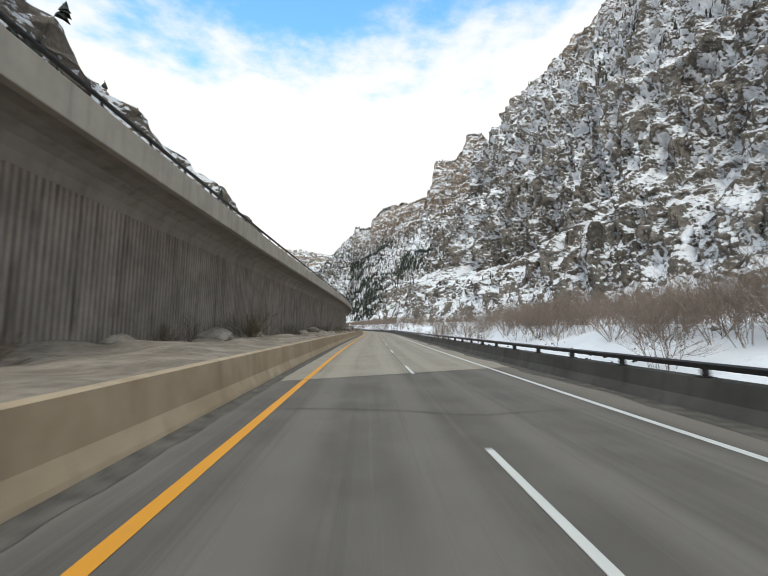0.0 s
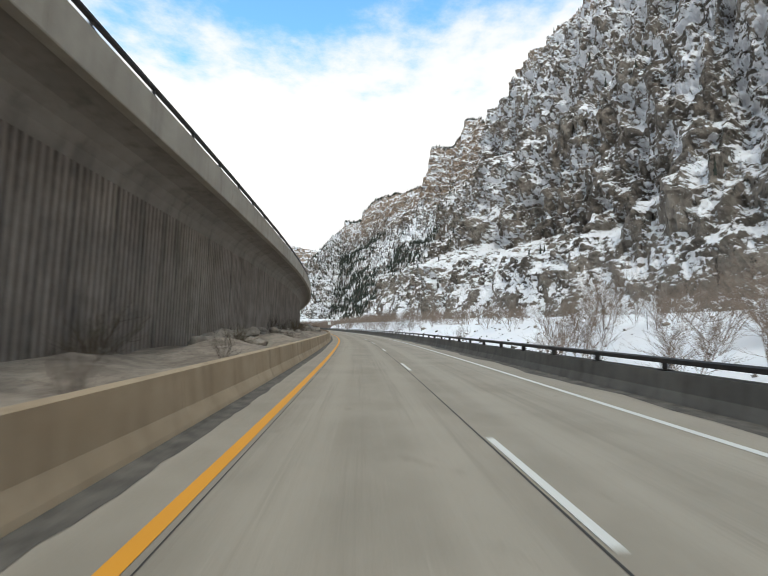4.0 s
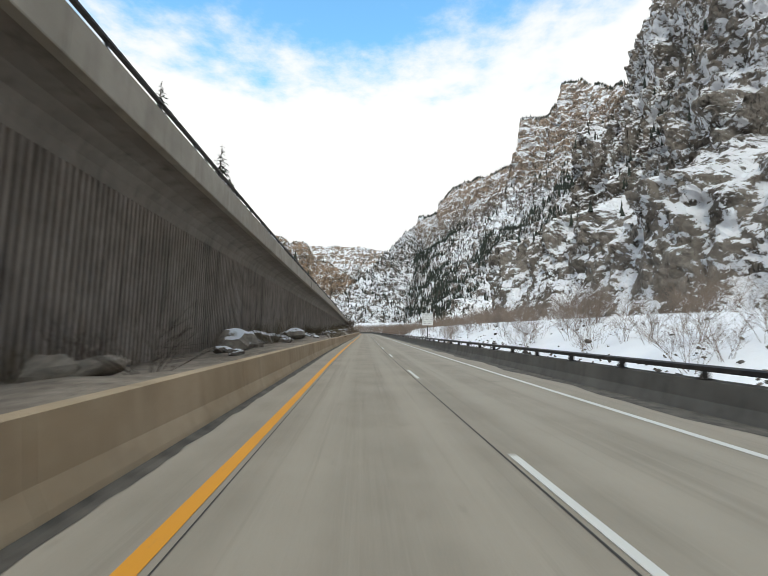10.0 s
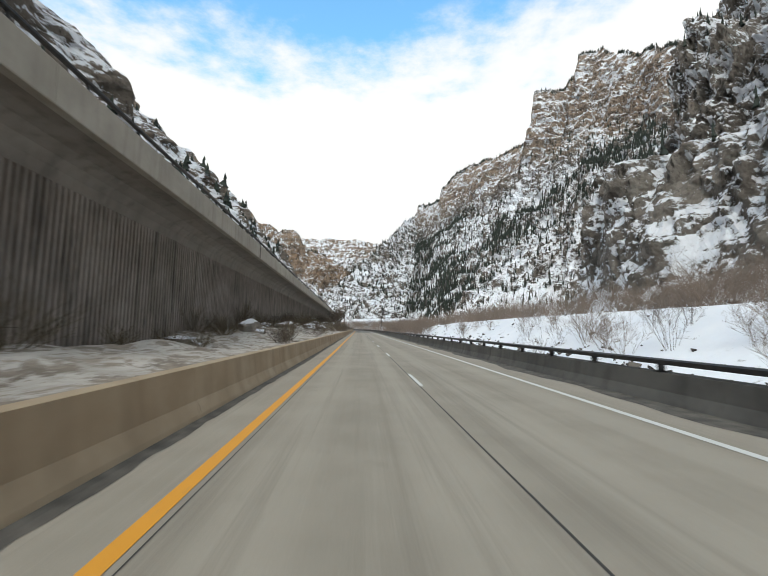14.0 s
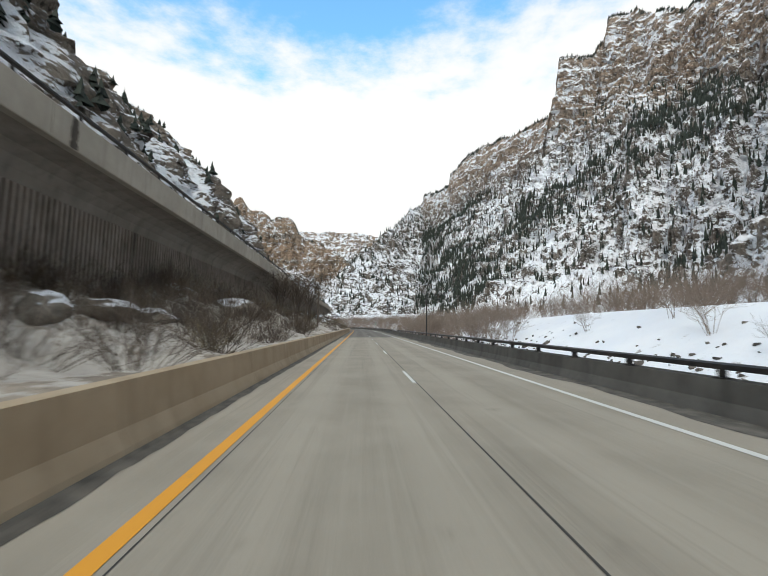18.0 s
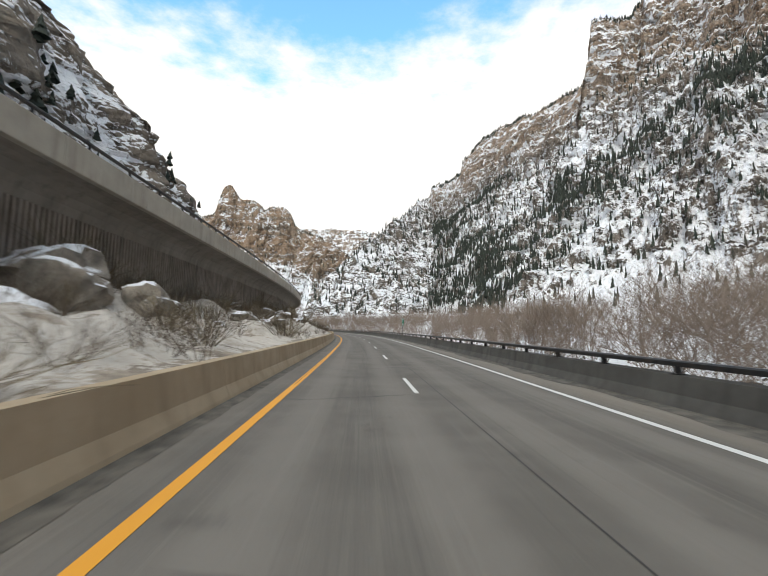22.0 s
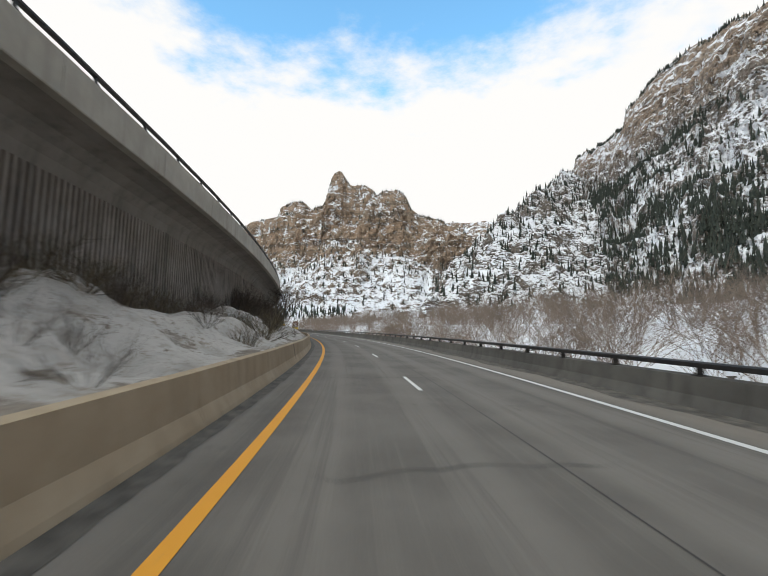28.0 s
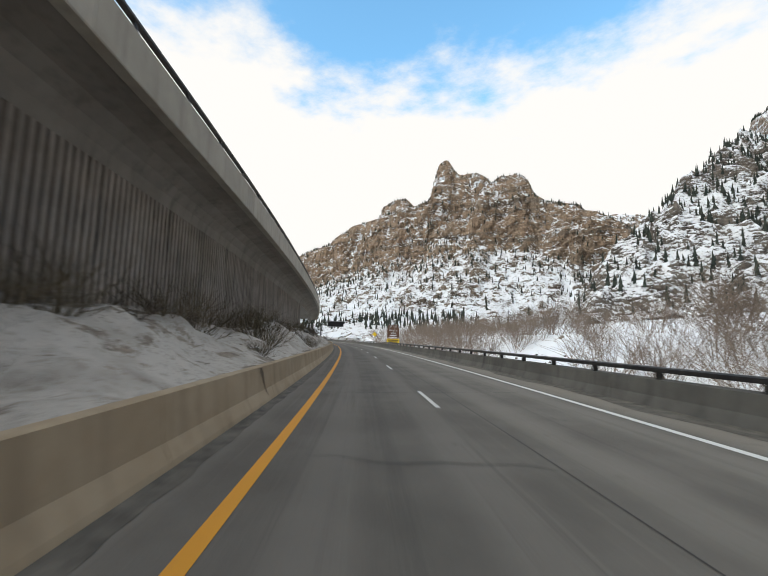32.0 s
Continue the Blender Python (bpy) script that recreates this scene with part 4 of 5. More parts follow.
# ---- verge between the barrier and the wall ----
vs_s, vs_f = np.arange(-42.0, 940.0, 0.6), np.r_[0, 0.04, 0.09, np.linspace(0.15, 0.96, 17), 1.0]
VS, VF = np.meshgrid(vs_s, vs_f, indexing="ij")
inner = -1.38
outer = -(edge_at(VS) + OVER + 0.15)
VU = inner + (outer - inner) * VF
vx, vy = road_xy(VS, VU)
heaped = np.interp(VS, [380, 440, 900], [0.0, 1.0, 0.8])
lump = fbm(vx / 1.8, vy / 1.8, vx * 0, 3, 0.55) * (0.5 + 0.35 * heaped) + fbm(vx / 5, vy / 5, vx * 0 + 3, 2) * 1.0 + heaped * 0.35 * fbm(vx / 2.6, vy / 2.6, vx * 0 + 8, 2, 0.5, True)
foot = foot_at(VS)
rise = np.clip((VF - 0.12) / 0.8, 0, 1)
VZ = 0.70 + (foot - 0.70) * rise ** 1.15 + lump * np.clip(VF * 3, 0, 1) * np.clip(0.35 + foot * 0.3, 0.3, 1.0)
VZ = np.where(VF < 0.03, 0.55, VZ)
snowy = np.interp(VS, [-60, 120, 235, 260, 310, 360, 420, 1000], [-0.15, -0.15, -0.15, -0.05, 0.3, 0.52, 0.66, 0.68]) - 0.3 * np.clip((VF - 0.78) / 0.2, 0, 1) - 0.5 * np.clip(1 - VF / 0.14, 0, 1)
verge = new("verge", grid_mesh("verge", np.stack([vx, vy, VZ], -1), M_VERGE, True, {"snow": snowy}))
tagged(verge, "sloping verge of gravel, dirt and old snow below the wall", "verge", kind="structure")

# grime along the barrier's foot
grime_width = lambda s: float(np.interp(s, [-40, 20, 110, 170, 480, 530, 800], [0.16, 0.30, 0.30, 0.17, 0.2, 0.28, 0.26])) + 0.03 * math.sin(s * 0.31)
tagged(sweep("gutter_grime", lambda s: [(-0.97, 0.035), (-0.90, 0.012), (-0.97 + grime_width(s) + 0.018 * math.sin(s * 3.1) + 0.02 * math.sin(s * 5.3) * math.sin(s * 1.3) + 0.012 * math.sin(s * 9.7), 0.005)], -42, 940, 0.3, M_GRIT), "dark grit along the foot of the barrier", "grime")
tagged(sweep("gutter_grime_right", lambda s: [(8.44, 0.03), (8.36, 0.012), (7.95 + 0.16 * math.sin(s * 0.7) + 0.08 * math.sin(s * 1.9), 0.005)], -42, 1040, 1.0, M_GRIT), "dark grit along the foot of the barrier", "grime")

# lane dashes
dash = box_mesh("dash_paint", -0.055, 0.055, -3.05, 0, 0.002, 0.010, M_WHITE)
for i in range(-3, 78):
    s = float(np.interp(i, [-3, 0, 12, 18, 20, 26, 42, 44, 51, 57, 59, 78], [-18.8, 17.9, 168.6, 242.7, 266.5, 338.7, 538.5, 561.8, 641.2, 711.0, 735.8, 968]))
    ob = new("lane_dash", dash)
    ob.matrix_basis = at_road(s, float(np.interp(s, [0, 300, 540, 720], [3.45, 3.5, 3.2, 3.05])))
    tagged(ob, "white painted lane dash on the carriageway", "road marking", "lane dashes")

# transverse joints of the concrete paving, and the seams to the asphalt
for i, s in enumerate([ASPHALT_END, ASPHALT_AGAIN]):
    x0 = at_road(s)
    seam = tri_mesh("seam", [(-0.97, -0.04 - 4.52 * SKEW, 0.007), (8.4, 4.85 * SKEW - 0.04, 0.007), (8.4, 4.85 * SKEW + 0.04, 0.007), (-0.97, 0.03 - 4.52 * SKEW, 0.007)], [(0, 1, 2, 3)], M_SEAL)
    ob = new("paving_seam", seam)
    ob.matrix_basis = x0
    tagged(ob, "dark seam where concrete and asphalt paving meet", "road joint", kind="structure")


# ---- plants and rocks ----
k = Mat("conifer_needles", 0.85, 0.0, 0.25)
M_NEEDLE = k.colour(k.mix(k.island(), (0.024, 0.031, 0.026), (0.052, 0.060, 0.047)))
k = Mat("pine_bark", 0.95)
M_BARK = k.colour(k.mix(k.noise(k.pos(), 4.0, 5), (0.05, 0.04, 0.032), (0.14, 0.11, 0.09)))
k = Mat("bare_twigs", 0.9, 0.0, 0.2)
M_TWIG = k.colour(k.mix(k.math("MULTIPLY_ADD", k.island(), 0.7, k.math("MULTIPLY", k.each(), 0.3)), (0.13, 0.099, 0.079), (0.30, 0.237, 0.192)))
k = Mat("grey_twigs", 0.9, 0.0, 0.2)
M_TWIG_GREY = k.colour(k.mix(k.island(), (0.10, 0.08, 0.068), (0.24, 0.20, 0.175)))
k = Mat("dry_brush", 0.9, 0.0, 0.2)
M_BRUSH = k.colour(k.mix(k.island(), (0.075, 0.06, 0.042), (0.22, 0.18, 0.12)))
k = Mat("dark_brush", 0.9, 0.0, 0.2)
M_BRUSH_DARK = k.colour(k.mix(k.island(), (0.05, 0.04, 0.033), (0.15, 0.12, 0.097)))
k = Mat("snow_capped_boulder", 0.9, 0.0, 0.25)
p = k.pos()
stone = k.mix(k.ramp(k.noise(p, 1.5, 6, 0.7), 0.3, 0.7), (0.12, 0.105, 0.09), (0.32, 0.28, 0.235))
lay = k.math("ADD", k.up(), k.math("MULTIPLY", k.noise(p, 2.0, 5, 0.6), 0.6))
k.bump(k.noise(p, 4.0, 7, 0.7), 0.7, 0.12)
M_BOULDER = k.colour(k.mix(k.ramp(lay, 0.98, 1.12), stone, (0.76, 0.78, 0.82)))
k = Mat("bare_boulder", 0.9, 0.0, 0.25)
k.bump(k.noise(k.pos(), 4.0, 7, 0.7), 0.7, 0.12)
M_STONE = k.colour(k.mix(k.ramp(k.noise(k.pos(), 1.5, 6, 0.7), 0.3, 0.7), (0.17, 0.148, 0.125), (0.38, 0.335, 0.28)))


k = Mat("dark_bank_stone", 0.9, 0.0, 0.25)
M_RIPRAP = k.colour(k.mix(k.island(), (0.045, 0.04, 0.036), (0.16, 0.14, 0.12)))


class Twigs:
    """Gathers thin three-sided tapering stems."""

    def __init__(self):
        self.v, self.f = [], []

    def stem(self, pts, r0, r1):
        n0 = sum(len(a) for a in self.v)
        pts = np.asarray(pts, float)
        m = len(pts)
        d = np.gradient(pts, axis=0)
        d /= np.linalg.norm(d, axis=1, keepdims=True) + 1e-9
        a = np.cross(d, (0.31, 0.17, 0.93))
        a /= np.linalg.norm(a, axis=1, keepdims=True) + 1e-9
        b = np.cross(d, a)
        r = np.linspace(r0, r1, m)[:, None]
        rings = np.stack([pts + r * (a * math.cos(t) + b * math.sin(t)) for t in (0, 2.094, 4.189)], 1)
        self.v.append(rings.reshape(-1, 3))
        for i in range(m - 1):
            for j in range(3):
                k2 = (j + 1) % 3
                self.f.append((n0 + 3 * i + j, n0 + 3 * i + k2, n0 + 3 * i + 3 + k2, n0 + 3 * i + 3 + j))

    def mesh(self, name, mat):
        return tri_mesh(name, np.concatenate(self.v), self.f, mat)


def grow(rng, tw, base, way, length, r, depth, spread, kids, segs=3):
    """A bent branch with smaller branches along its outer part."""
    pts, d = [np.array(base)], np.array(way, float)
    for i in range(segs):
        d = d + rng.normal(0, 0.16, 3) + np.array((0, 0, 0.05))
        d /= np.linalg.norm(d)
        pts.append(pts[-1] + d * length / segs)
    tw.stem(pts, r, r * 0.4)
    if depth:
        for i in range(kids):
            q = rng.uniform(0.25, 1.0) * (segs - 0.001)
            j = int(q)
            start = pts[j] + (pts[j + 1] - pts[j]) * (q - j)
            w = d + rng.normal(0, spread, 3)
            w[2] = abs(w[2]) * 0.8 + 0.2
            w /= np.linalg.norm(w)
            grow(rng, tw, start, w, length * rng.uniform(0.4, 0.62), r * 0.55, depth - 1, spread, kids, segs)


def shrub_mesh(name, seed, stems, height, r, kids, lean, mat, depth=1, segs=3):
    rng = np.random.RandomState(seed)
    tw = Twigs()
    for i in range(stems):
        a, t = rng.uniform(0, 6.283), rng.uniform(0.05, lean)
        way = np.array((math.cos(a) * math.sin(t), math.sin(a) * math.sin(t), math.cos(t)))
        base = np.array((math.cos(a), math.sin(a), 0)) * rng.uniform(0, 0.14) * height
        base[2] = -0.15
        grow(rng, tw, base, way, height * rng.uniform(0.6, 1.0), r * rng.uniform(0.7, 1.2), depth, 0.55, kids, segs)
    return tw.mesh(name, mat)


def shrub(name, mesh, label, group):
    ob = new(name, mesh)
    return tagged(ob, label, "shrub", group)


def ground_z(s, u):
    x, y = road_xy(s, u)
    n = fbm(np.array([x / 7.0]), np.array([y / 7.0]), np.array([0.0]), 4)[0]
    return float(bank(s, u) + np.interp(u, [9.5, 14, 30, 38, 42, 54, 70], [0, 0.25, 0.4, 0.3, 0.08, 0.12, 0.6]) * n)


def verge_z(s, u):
    i = int(np.clip(np.searchsorted(vs_s, s), 0, len(vs_s) - 1))
    order = np.argsort(VU[i])
    return float(np.interp(u, VU[i][order], VZ[i][order]))


rng = np.random.RandomState(11)
WILLOWS = [shrub_mesh("stems", 20 + i, 9, h, 0.024, 6, 0.5, M_TWIG, 2, 2) for i, h in enumerate((3.6, 4.2, 3.2, 4.8))]
GREYS = [shrub_mesh("stems", 40 + i, 9, h, 0.02, 5, 0.75, M_TWIG_GREY, 2, 2) for i, h in enumerate((2.6, 3.4))]
LOW = [shrub_mesh("stems", 60 + i, 30, h, 0.011, 8, 1.25, M_BRUSH, 1, 2) for i, h in enumerate((0.9, 1.2, 1.6))]

protos = [shrub("willow_shrub", m, "bare reddish-brown willow shrub in the snow by the river", "willows on the river bank") for m in WILLOWS]
protos += [shrub("riverside_shrub", m, "bare grey shrub with thin forked stems in snow", "grey shrubs on the river bank") for m in GREYS]
placed = []
for i in range(290):
    s = rng.uniform(-20, 960)
    thick = 0.5 + 0.5 * math.sin(s / 43.0)
    r = float(rng.choice([rng.uniform(26, 34), rng.uniform(32, 43), rng.uniform(43, 60), rng.uniform(55, 76)], p=[0.14, 0.34, 0.32, 0.2]))
    if 190 < s < 550 and r < 33 and rng.rand() < 0.75:
        continue
    if s > 570 and rng.rand() < 0.6:
        r = rng.uniform(27, 60)
    if i % 10 == 0:
        s, r = rng.uniform(25, 130), rng.uniform(35, 50)
    if i % 6 == 1:
        s, r = rng.uniform(230, 500), rng.uniform(32, 42)
    j = rng.randint(0, 4) if rng.rand() < 0.72 else 4 + rng.randint(0, 2)
    sc = rng.uniform(1.1, 1.8) * (0.85 if r < 40 and 130 < s < 570 else 1.0) * (0.9 if 205 < s < 570 else 1.0)
    x, y = road_xy(s, r)
    placed.append((j, Matrix.Translation((float(x), float(y), ground_z(s, r) - 0.05)) @ Matrix.Rotation(rng.uniform(0, 6.28), 4, "Z") @ Matrix.Diagonal((sc * 1.1, sc * 1.1, sc, 1))))
used = set()
for j, m in placed:
    if j in used:
        ob = protos[j].copy()
        scene.collection.objects.link(ob)
    else:
        ob = protos[j]
        used.add(j)
    ob.matrix_basis = m


def scatter_stuff(name, mesh_list, poses, label, category, mat):
    """Many copies of small plants joined into one mesh that nobody could count."""
    data = []
    for me in mesh_list:
        v = np.empty(len(me.vertices) * 3, np.float32)
        me.vertices.foreach_get("co", v)
        f = np.empty(len(me.loops), np.int32)
        me.loops.foreach_get("vertex_index", f)
        data.append((v.reshape(-1, 3), f.reshape(-1, 4)))
    vs, fs, n = [], [], 0
    for j, m in poses:
        v, f = data[j]
        a = np.array(m)
        vs.append(v @ a[:3, :3].T + a[:3, 3])
        fs.append(f + n)
        n += len(v)
    ob = new(name, tri_mesh(name, np.concatenate(vs), np.concatenate(fs), mat))
    return tagged(ob, label, category, kind="stuff")


THIN = [shrub_mesh("brush", 80 + i, 8, 4.0, 0.022, 8, 0.8, M_TWIG, 1, 1) for i in range(3)]
belt = []
for i in range(1900):
    s = rng.uniform(-30, 1080)
    if i % 4 == 0:
        s = rng.uniform(22, 135) if i % 12 == 0 else rng.uniform(565, 740)
    elif i % 4 == 1:
        s = rng.uniform(740, 980)
    elif i % 4 == 2:
        s = rng.uniform(180, 560)
    r = rng.uniform(27 if s > 565 else 36, 54) if i % 4 == 0 else rng.uniform(24, 52) if i % 4 == 1 else rng.uniform(43, 60) if i % 4 == 2 else rng.uniform(46, 80) if rng.rand() < (0.7 if s < 570 else 0.45) else rng.uniform(32 if s < 570 else 30, 52)
    if math.sin(s / 37.0) + math.sin(s / 13.0 + 2) < -1.2 or (190 < s < 550 and r < 43):
        continue
    if 170 < s < 385 and rng.rand() < 0.7:
        continue
    x, y = road_xy(s, r)
    sc = rng.uniform(1.2, 1.9) if i % 4 == 0 else rng.uniform(0.9, 1.8)
    belt.append((rng.randint(0, 3), Matrix.Translation((float(x), float(y), ground_z(s, r))) @ Matrix.Rotation(rng.uniform(0, 6.28), 4, "Z") @ Matrix.Diagonal((sc * 1.2, sc * 1.2, sc, 1))))
scatter_stuff("willow_thicket", THIN, belt, "brown thicket of bare willows along the river bank", "thicket", M_TWIG)
for me in THIN:
    bpy.data.meshes.remove(me)

# tall willows that stand on the flat below the barrier
TALL = [shrub_mesh("stems", 140 + i, 6, h, 0.042, 11, 0.34, M_TWIG, 2, 2) for i, h in enumerate((7.0, 8.2, 9.2))]
tall_protos = [shrub("tall_willow", m, "tall bare willow with a haze of fine brown twigs in snow", "tall willows by the river") for m in TALL]
for i in range(64):
    s = rng.uniform(528, 640) if i < 36 else rng.uniform(640, 880) if i < 50 else rng.uniform(30, 170)
    r = rng.uniform(21, 33) if 528 < s < 640 else rng.uniform(24, 40)
    x, y = road_xy(s, r)
    sc = rng.uniform(0.6, 0.95) * (0.62 if s > 640 else 1.0)
    ob = tall_protos[i] if i < 3 else tall_protos[i % 3].copy()
    if i >= 3:
        scene.collection.objects.link(ob)
    ob.matrix_basis = Matrix.Translation((float(x), float(y), ground_z(s, r) - 0.05)) @ Matrix.Rotation(rng.uniform(0, 6.28), 4, "Z") @ Matrix.Diagonal((sc * 1.15, sc * 1.15, sc, 1))

# brush on the verge
protos = [shrub("verge_shrub", m, "low dry brush on the verge beside the barrier", "brush on the verge") for m in LOW]
used = set()
for i in range(430):
    s = rng.uniform(-10, 900) if i < 300 else rng.uniform(400, 720)
    if s < 300 and rng.rand() < 0.6:
        continue
    wall = float(edge_at(s)) + OVER
    u = -rng.uniform(2.2, wall - 0.4) if rng.rand() < 0.4 else -rng.uniform(max(2.2, wall - 2.2), wall - 0.3)
    sc = rng.uniform(0.7, 1.6)
    j = rng.randint(0, 3)
    x, y = road_xy(s, u)
    m = Matrix.Translation((float(x), float(y), verge_z(s, u))) @ Matrix.Rotation(rng.uniform(0, 6.28), 4, "Z") @ Matrix.Diagonal((sc, sc, sc, 1))
    if j in used:
        ob = protos[j].copy()
        scene.collection.objects.link(ob)
    else:
        ob = protos[j]
        used.add(j)
    ob.matrix_basis = m


# dense dark brush against the wall, and dead stalks among the rocks
BRUSHES = [shrub_mesh("brush", 90 + i, 14, 2.4, 0.014, 8, 1.0, M_BRUSH_DARK, 1, 1) for i in range(3)]
tangle = []
for i in range(1090):
    tall = i < 270
    s = rng.uniform(734, 796) if tall else rng.uniform(450, 482) if i >= 1000 else rng.uniform(390, 730) if i % 4 else rng.uniform(0, 880)
    wall = float(edge_at(s)) + OVER
    u = -rng.uniform(wall - 1.5, wall - 0.2) if tall or rng.rand() < 0.35 else -rng.uniform(2.0, wall - 0.4)
    sc = rng.uniform(0.6, 1.4) * (1.0 if s < 778 else 0.6) if tall else rng.uniform(0.5, 0.95) if i >= 1000 else rng.uniform(0.3, 0.75)
    x, y = road_xy(s, u)
    tangle.append((rng.randint(0, 3), Matrix.Translation((float(x), float(y), verge_z(s, u) - 0.05)) @ Matrix.Rotation(rng.uniform(0, 6.28), 4, "Z") @ Matrix.Diagonal((sc, sc, sc, 1))))
scatter_stuff("wall_brush", BRUSHES, tangle, "dense dark leafless brush against the foot of the wall", "brush", M_BRUSH_DARK)
for me in BRUSHES:
    bpy.data.meshes.remove(me)


def boulder_mesh(seed, mat):
    bm = bmesh.new()
    bmesh.ops.create_icosphere(bm, subdivisions=3, radius=1.0)
    off = Vector((seed * 3.7, seed * 1.3, 0))
    for v in bm.verts:
        n = noise.fractal(v.co * 0.9 + off, 0.8, 2.1, 4)
        c = noise.voronoi(v.co * 1.1 + off)[0][0]
        v.co *= 0.72 + 0.34 * n + 0.55 * c + 0.07 * noise.fractal(v.co * 4.0 + off, 0.9, 2.0, 3)
        v.co.z *= 0.72
    me = from_bm("boulder", bm, mat)
    me.polygons.foreach_set("use_smooth", np.full(len(me.polygons), True))
    me.set_sharp_from_angle(angle=radians(38))
    return me


ROCKS = [boulder_mesh(i + 1, M_BOULDER) for i in range(4)] + [boulder_mesh(i + 9, M_STONE) for i in range(3)]
used = set()
rock_protos = [tagged(new("boulder", m), "snow-capped grey boulder on the verge" if i < 4 else "bare brown boulder on the dry verge", "boulder", "boulders on the verge") for i, m in enumerate(ROCKS)]


def place_rock(j, m):
    if j in used:
        ob = rock_protos[j].copy()
        scene.collection.objects.link(ob)
    else:
        ob = rock_protos[j]
        used.add(j)
    ob.matrix_basis = m
    return ob


for i in range(295):
    s = rng.uniform(0, 900) if i < 185 else rng.uniform(420, 700) if i < 255 else rng.uniform(90, 260)
    wall = float(edge_at(s)) + OVER
    u = -rng.uniform(max(2.6, wall - (3.2 if s < 380 else 5.5)), wall - 0.5)
    sc = rng.uniform(0.3, 0.7) if rng.rand() < 0.6 else rng.uniform(0.7, 1.1)
    sc = sc * 0.25 if s > 700 else sc * rng.uniform(1.1, 1.7) if 430 < s < 700 and i % 3 == 0 else sc
    j = rng.randint(0, 4) if s > 260 else rng.randint(4, 7)
    x, y = road_xy(s, u)
    place_rock(j, Matrix.Translation((float(x), float(y), verge_z(s, u) + sc * 0.15)) @ Euler((rng.uniform(-0.3, 0.3), rng.uniform(-0.3, 0.3), rng.uniform(0, 6.28))).to_matrix().to_4x4() @ Matrix.Diagonal((sc * rng.uniform(0.9, 1.5), sc, sc * rng.uniform(0.7, 1.1), 1)))
x, y = road_xy(620.0, -8.6)
tagged(place_rock(5, Matrix.Translation((float(x), float(y), verge_z(620.0, -8.6) + 0.7)) @ Euler((0.1, 0.35, 0.7)).to_matrix().to_4x4() @ Matrix.Diagonal((1.15, 1.15, 1.75, 1))), "large upright brown boulder in the snow below the wall")
for i in range(110):
    s, r = rng.uniform(0, 900), rng.uniform(36, 64) if rng.rand() < 0.7 else rng.uniform(12, 30)
    sc = rng.uniform(0.15, 0.5) if rng.rand() < 0.9 else rng.uniform(0.6, 1.2)
    x, y = road_xy(s, r)
    ob = place_rock(rng.randint(4, 7), Matrix.Translation((float(x), float(y), ground_z(s, r) + sc * 0.1)) @ Matrix.Rotation(rng.uniform(0, 6.28), 4, "Z") @ Matrix.Diagonal((sc * rng.uniform(0.9, 1.5), sc, sc, 1)))
    ob.name = "bank_stone"
    tagged(ob, "dark stone half buried in the snowy river bank", "boulder", "stones on the river bank")


# broken stone tipped along the foot of the river bank
rip_v, rip_f = [], []
cube = np.array([(a, b, c) for a in (-1, 1) for b in (-1, 1) for c in (-1, 1)], float)
quads = np.array([(0, 1, 3, 2), (4, 6, 7, 5), (0, 4, 5, 1), (2, 3, 7, 6), (0, 2, 6, 4), (1, 5, 7, 3)])
for i in range(1900):
    s = rng.uniform(150, 600) if i < 1300 else rng.uniform(-10, 900)
    r = 29.5 + abs(rng.normal(0, 2.2)) if rng.rand() < 0.8 else rng.uniform(28, 42)
    if fbm(np.array([s / 16.0]), np.array([r / 6.0]), np.array([0.5]), 2)[0] < rng.uniform(-0.5, 0.15):
        continue
    sc = rng.uniform(0.08, 0.24) if rng.rand() < 0.93 else rng.uniform(0.3, 0.5)
    x, y = road_xy(s, r)
    turn = np.array(Euler((rng.uniform(-0.6, 0.6), rng.uniform(-0.6, 0.6), rng.uniform(0, 6.28))).to_matrix())
    rip_f.append(quads + 8 * len(rip_v))
    rip_v.append((cube * rng.uniform(0.55, 1.15, (8, 3)) * (1.2, 0.9, 0.6) * sc) @ turn.T + (float(x), float(y), ground_z(s, r) + sc * 0.2))
riprap = new("bank_riprap", tri_mesh("bank_riprap", np.concatenate(rip_v), np.concatenate(rip_f), M_RIPRAP))
tagged(riprap, "dark broken stones showing through the snow of the river bank", "stones", kind="stuff")


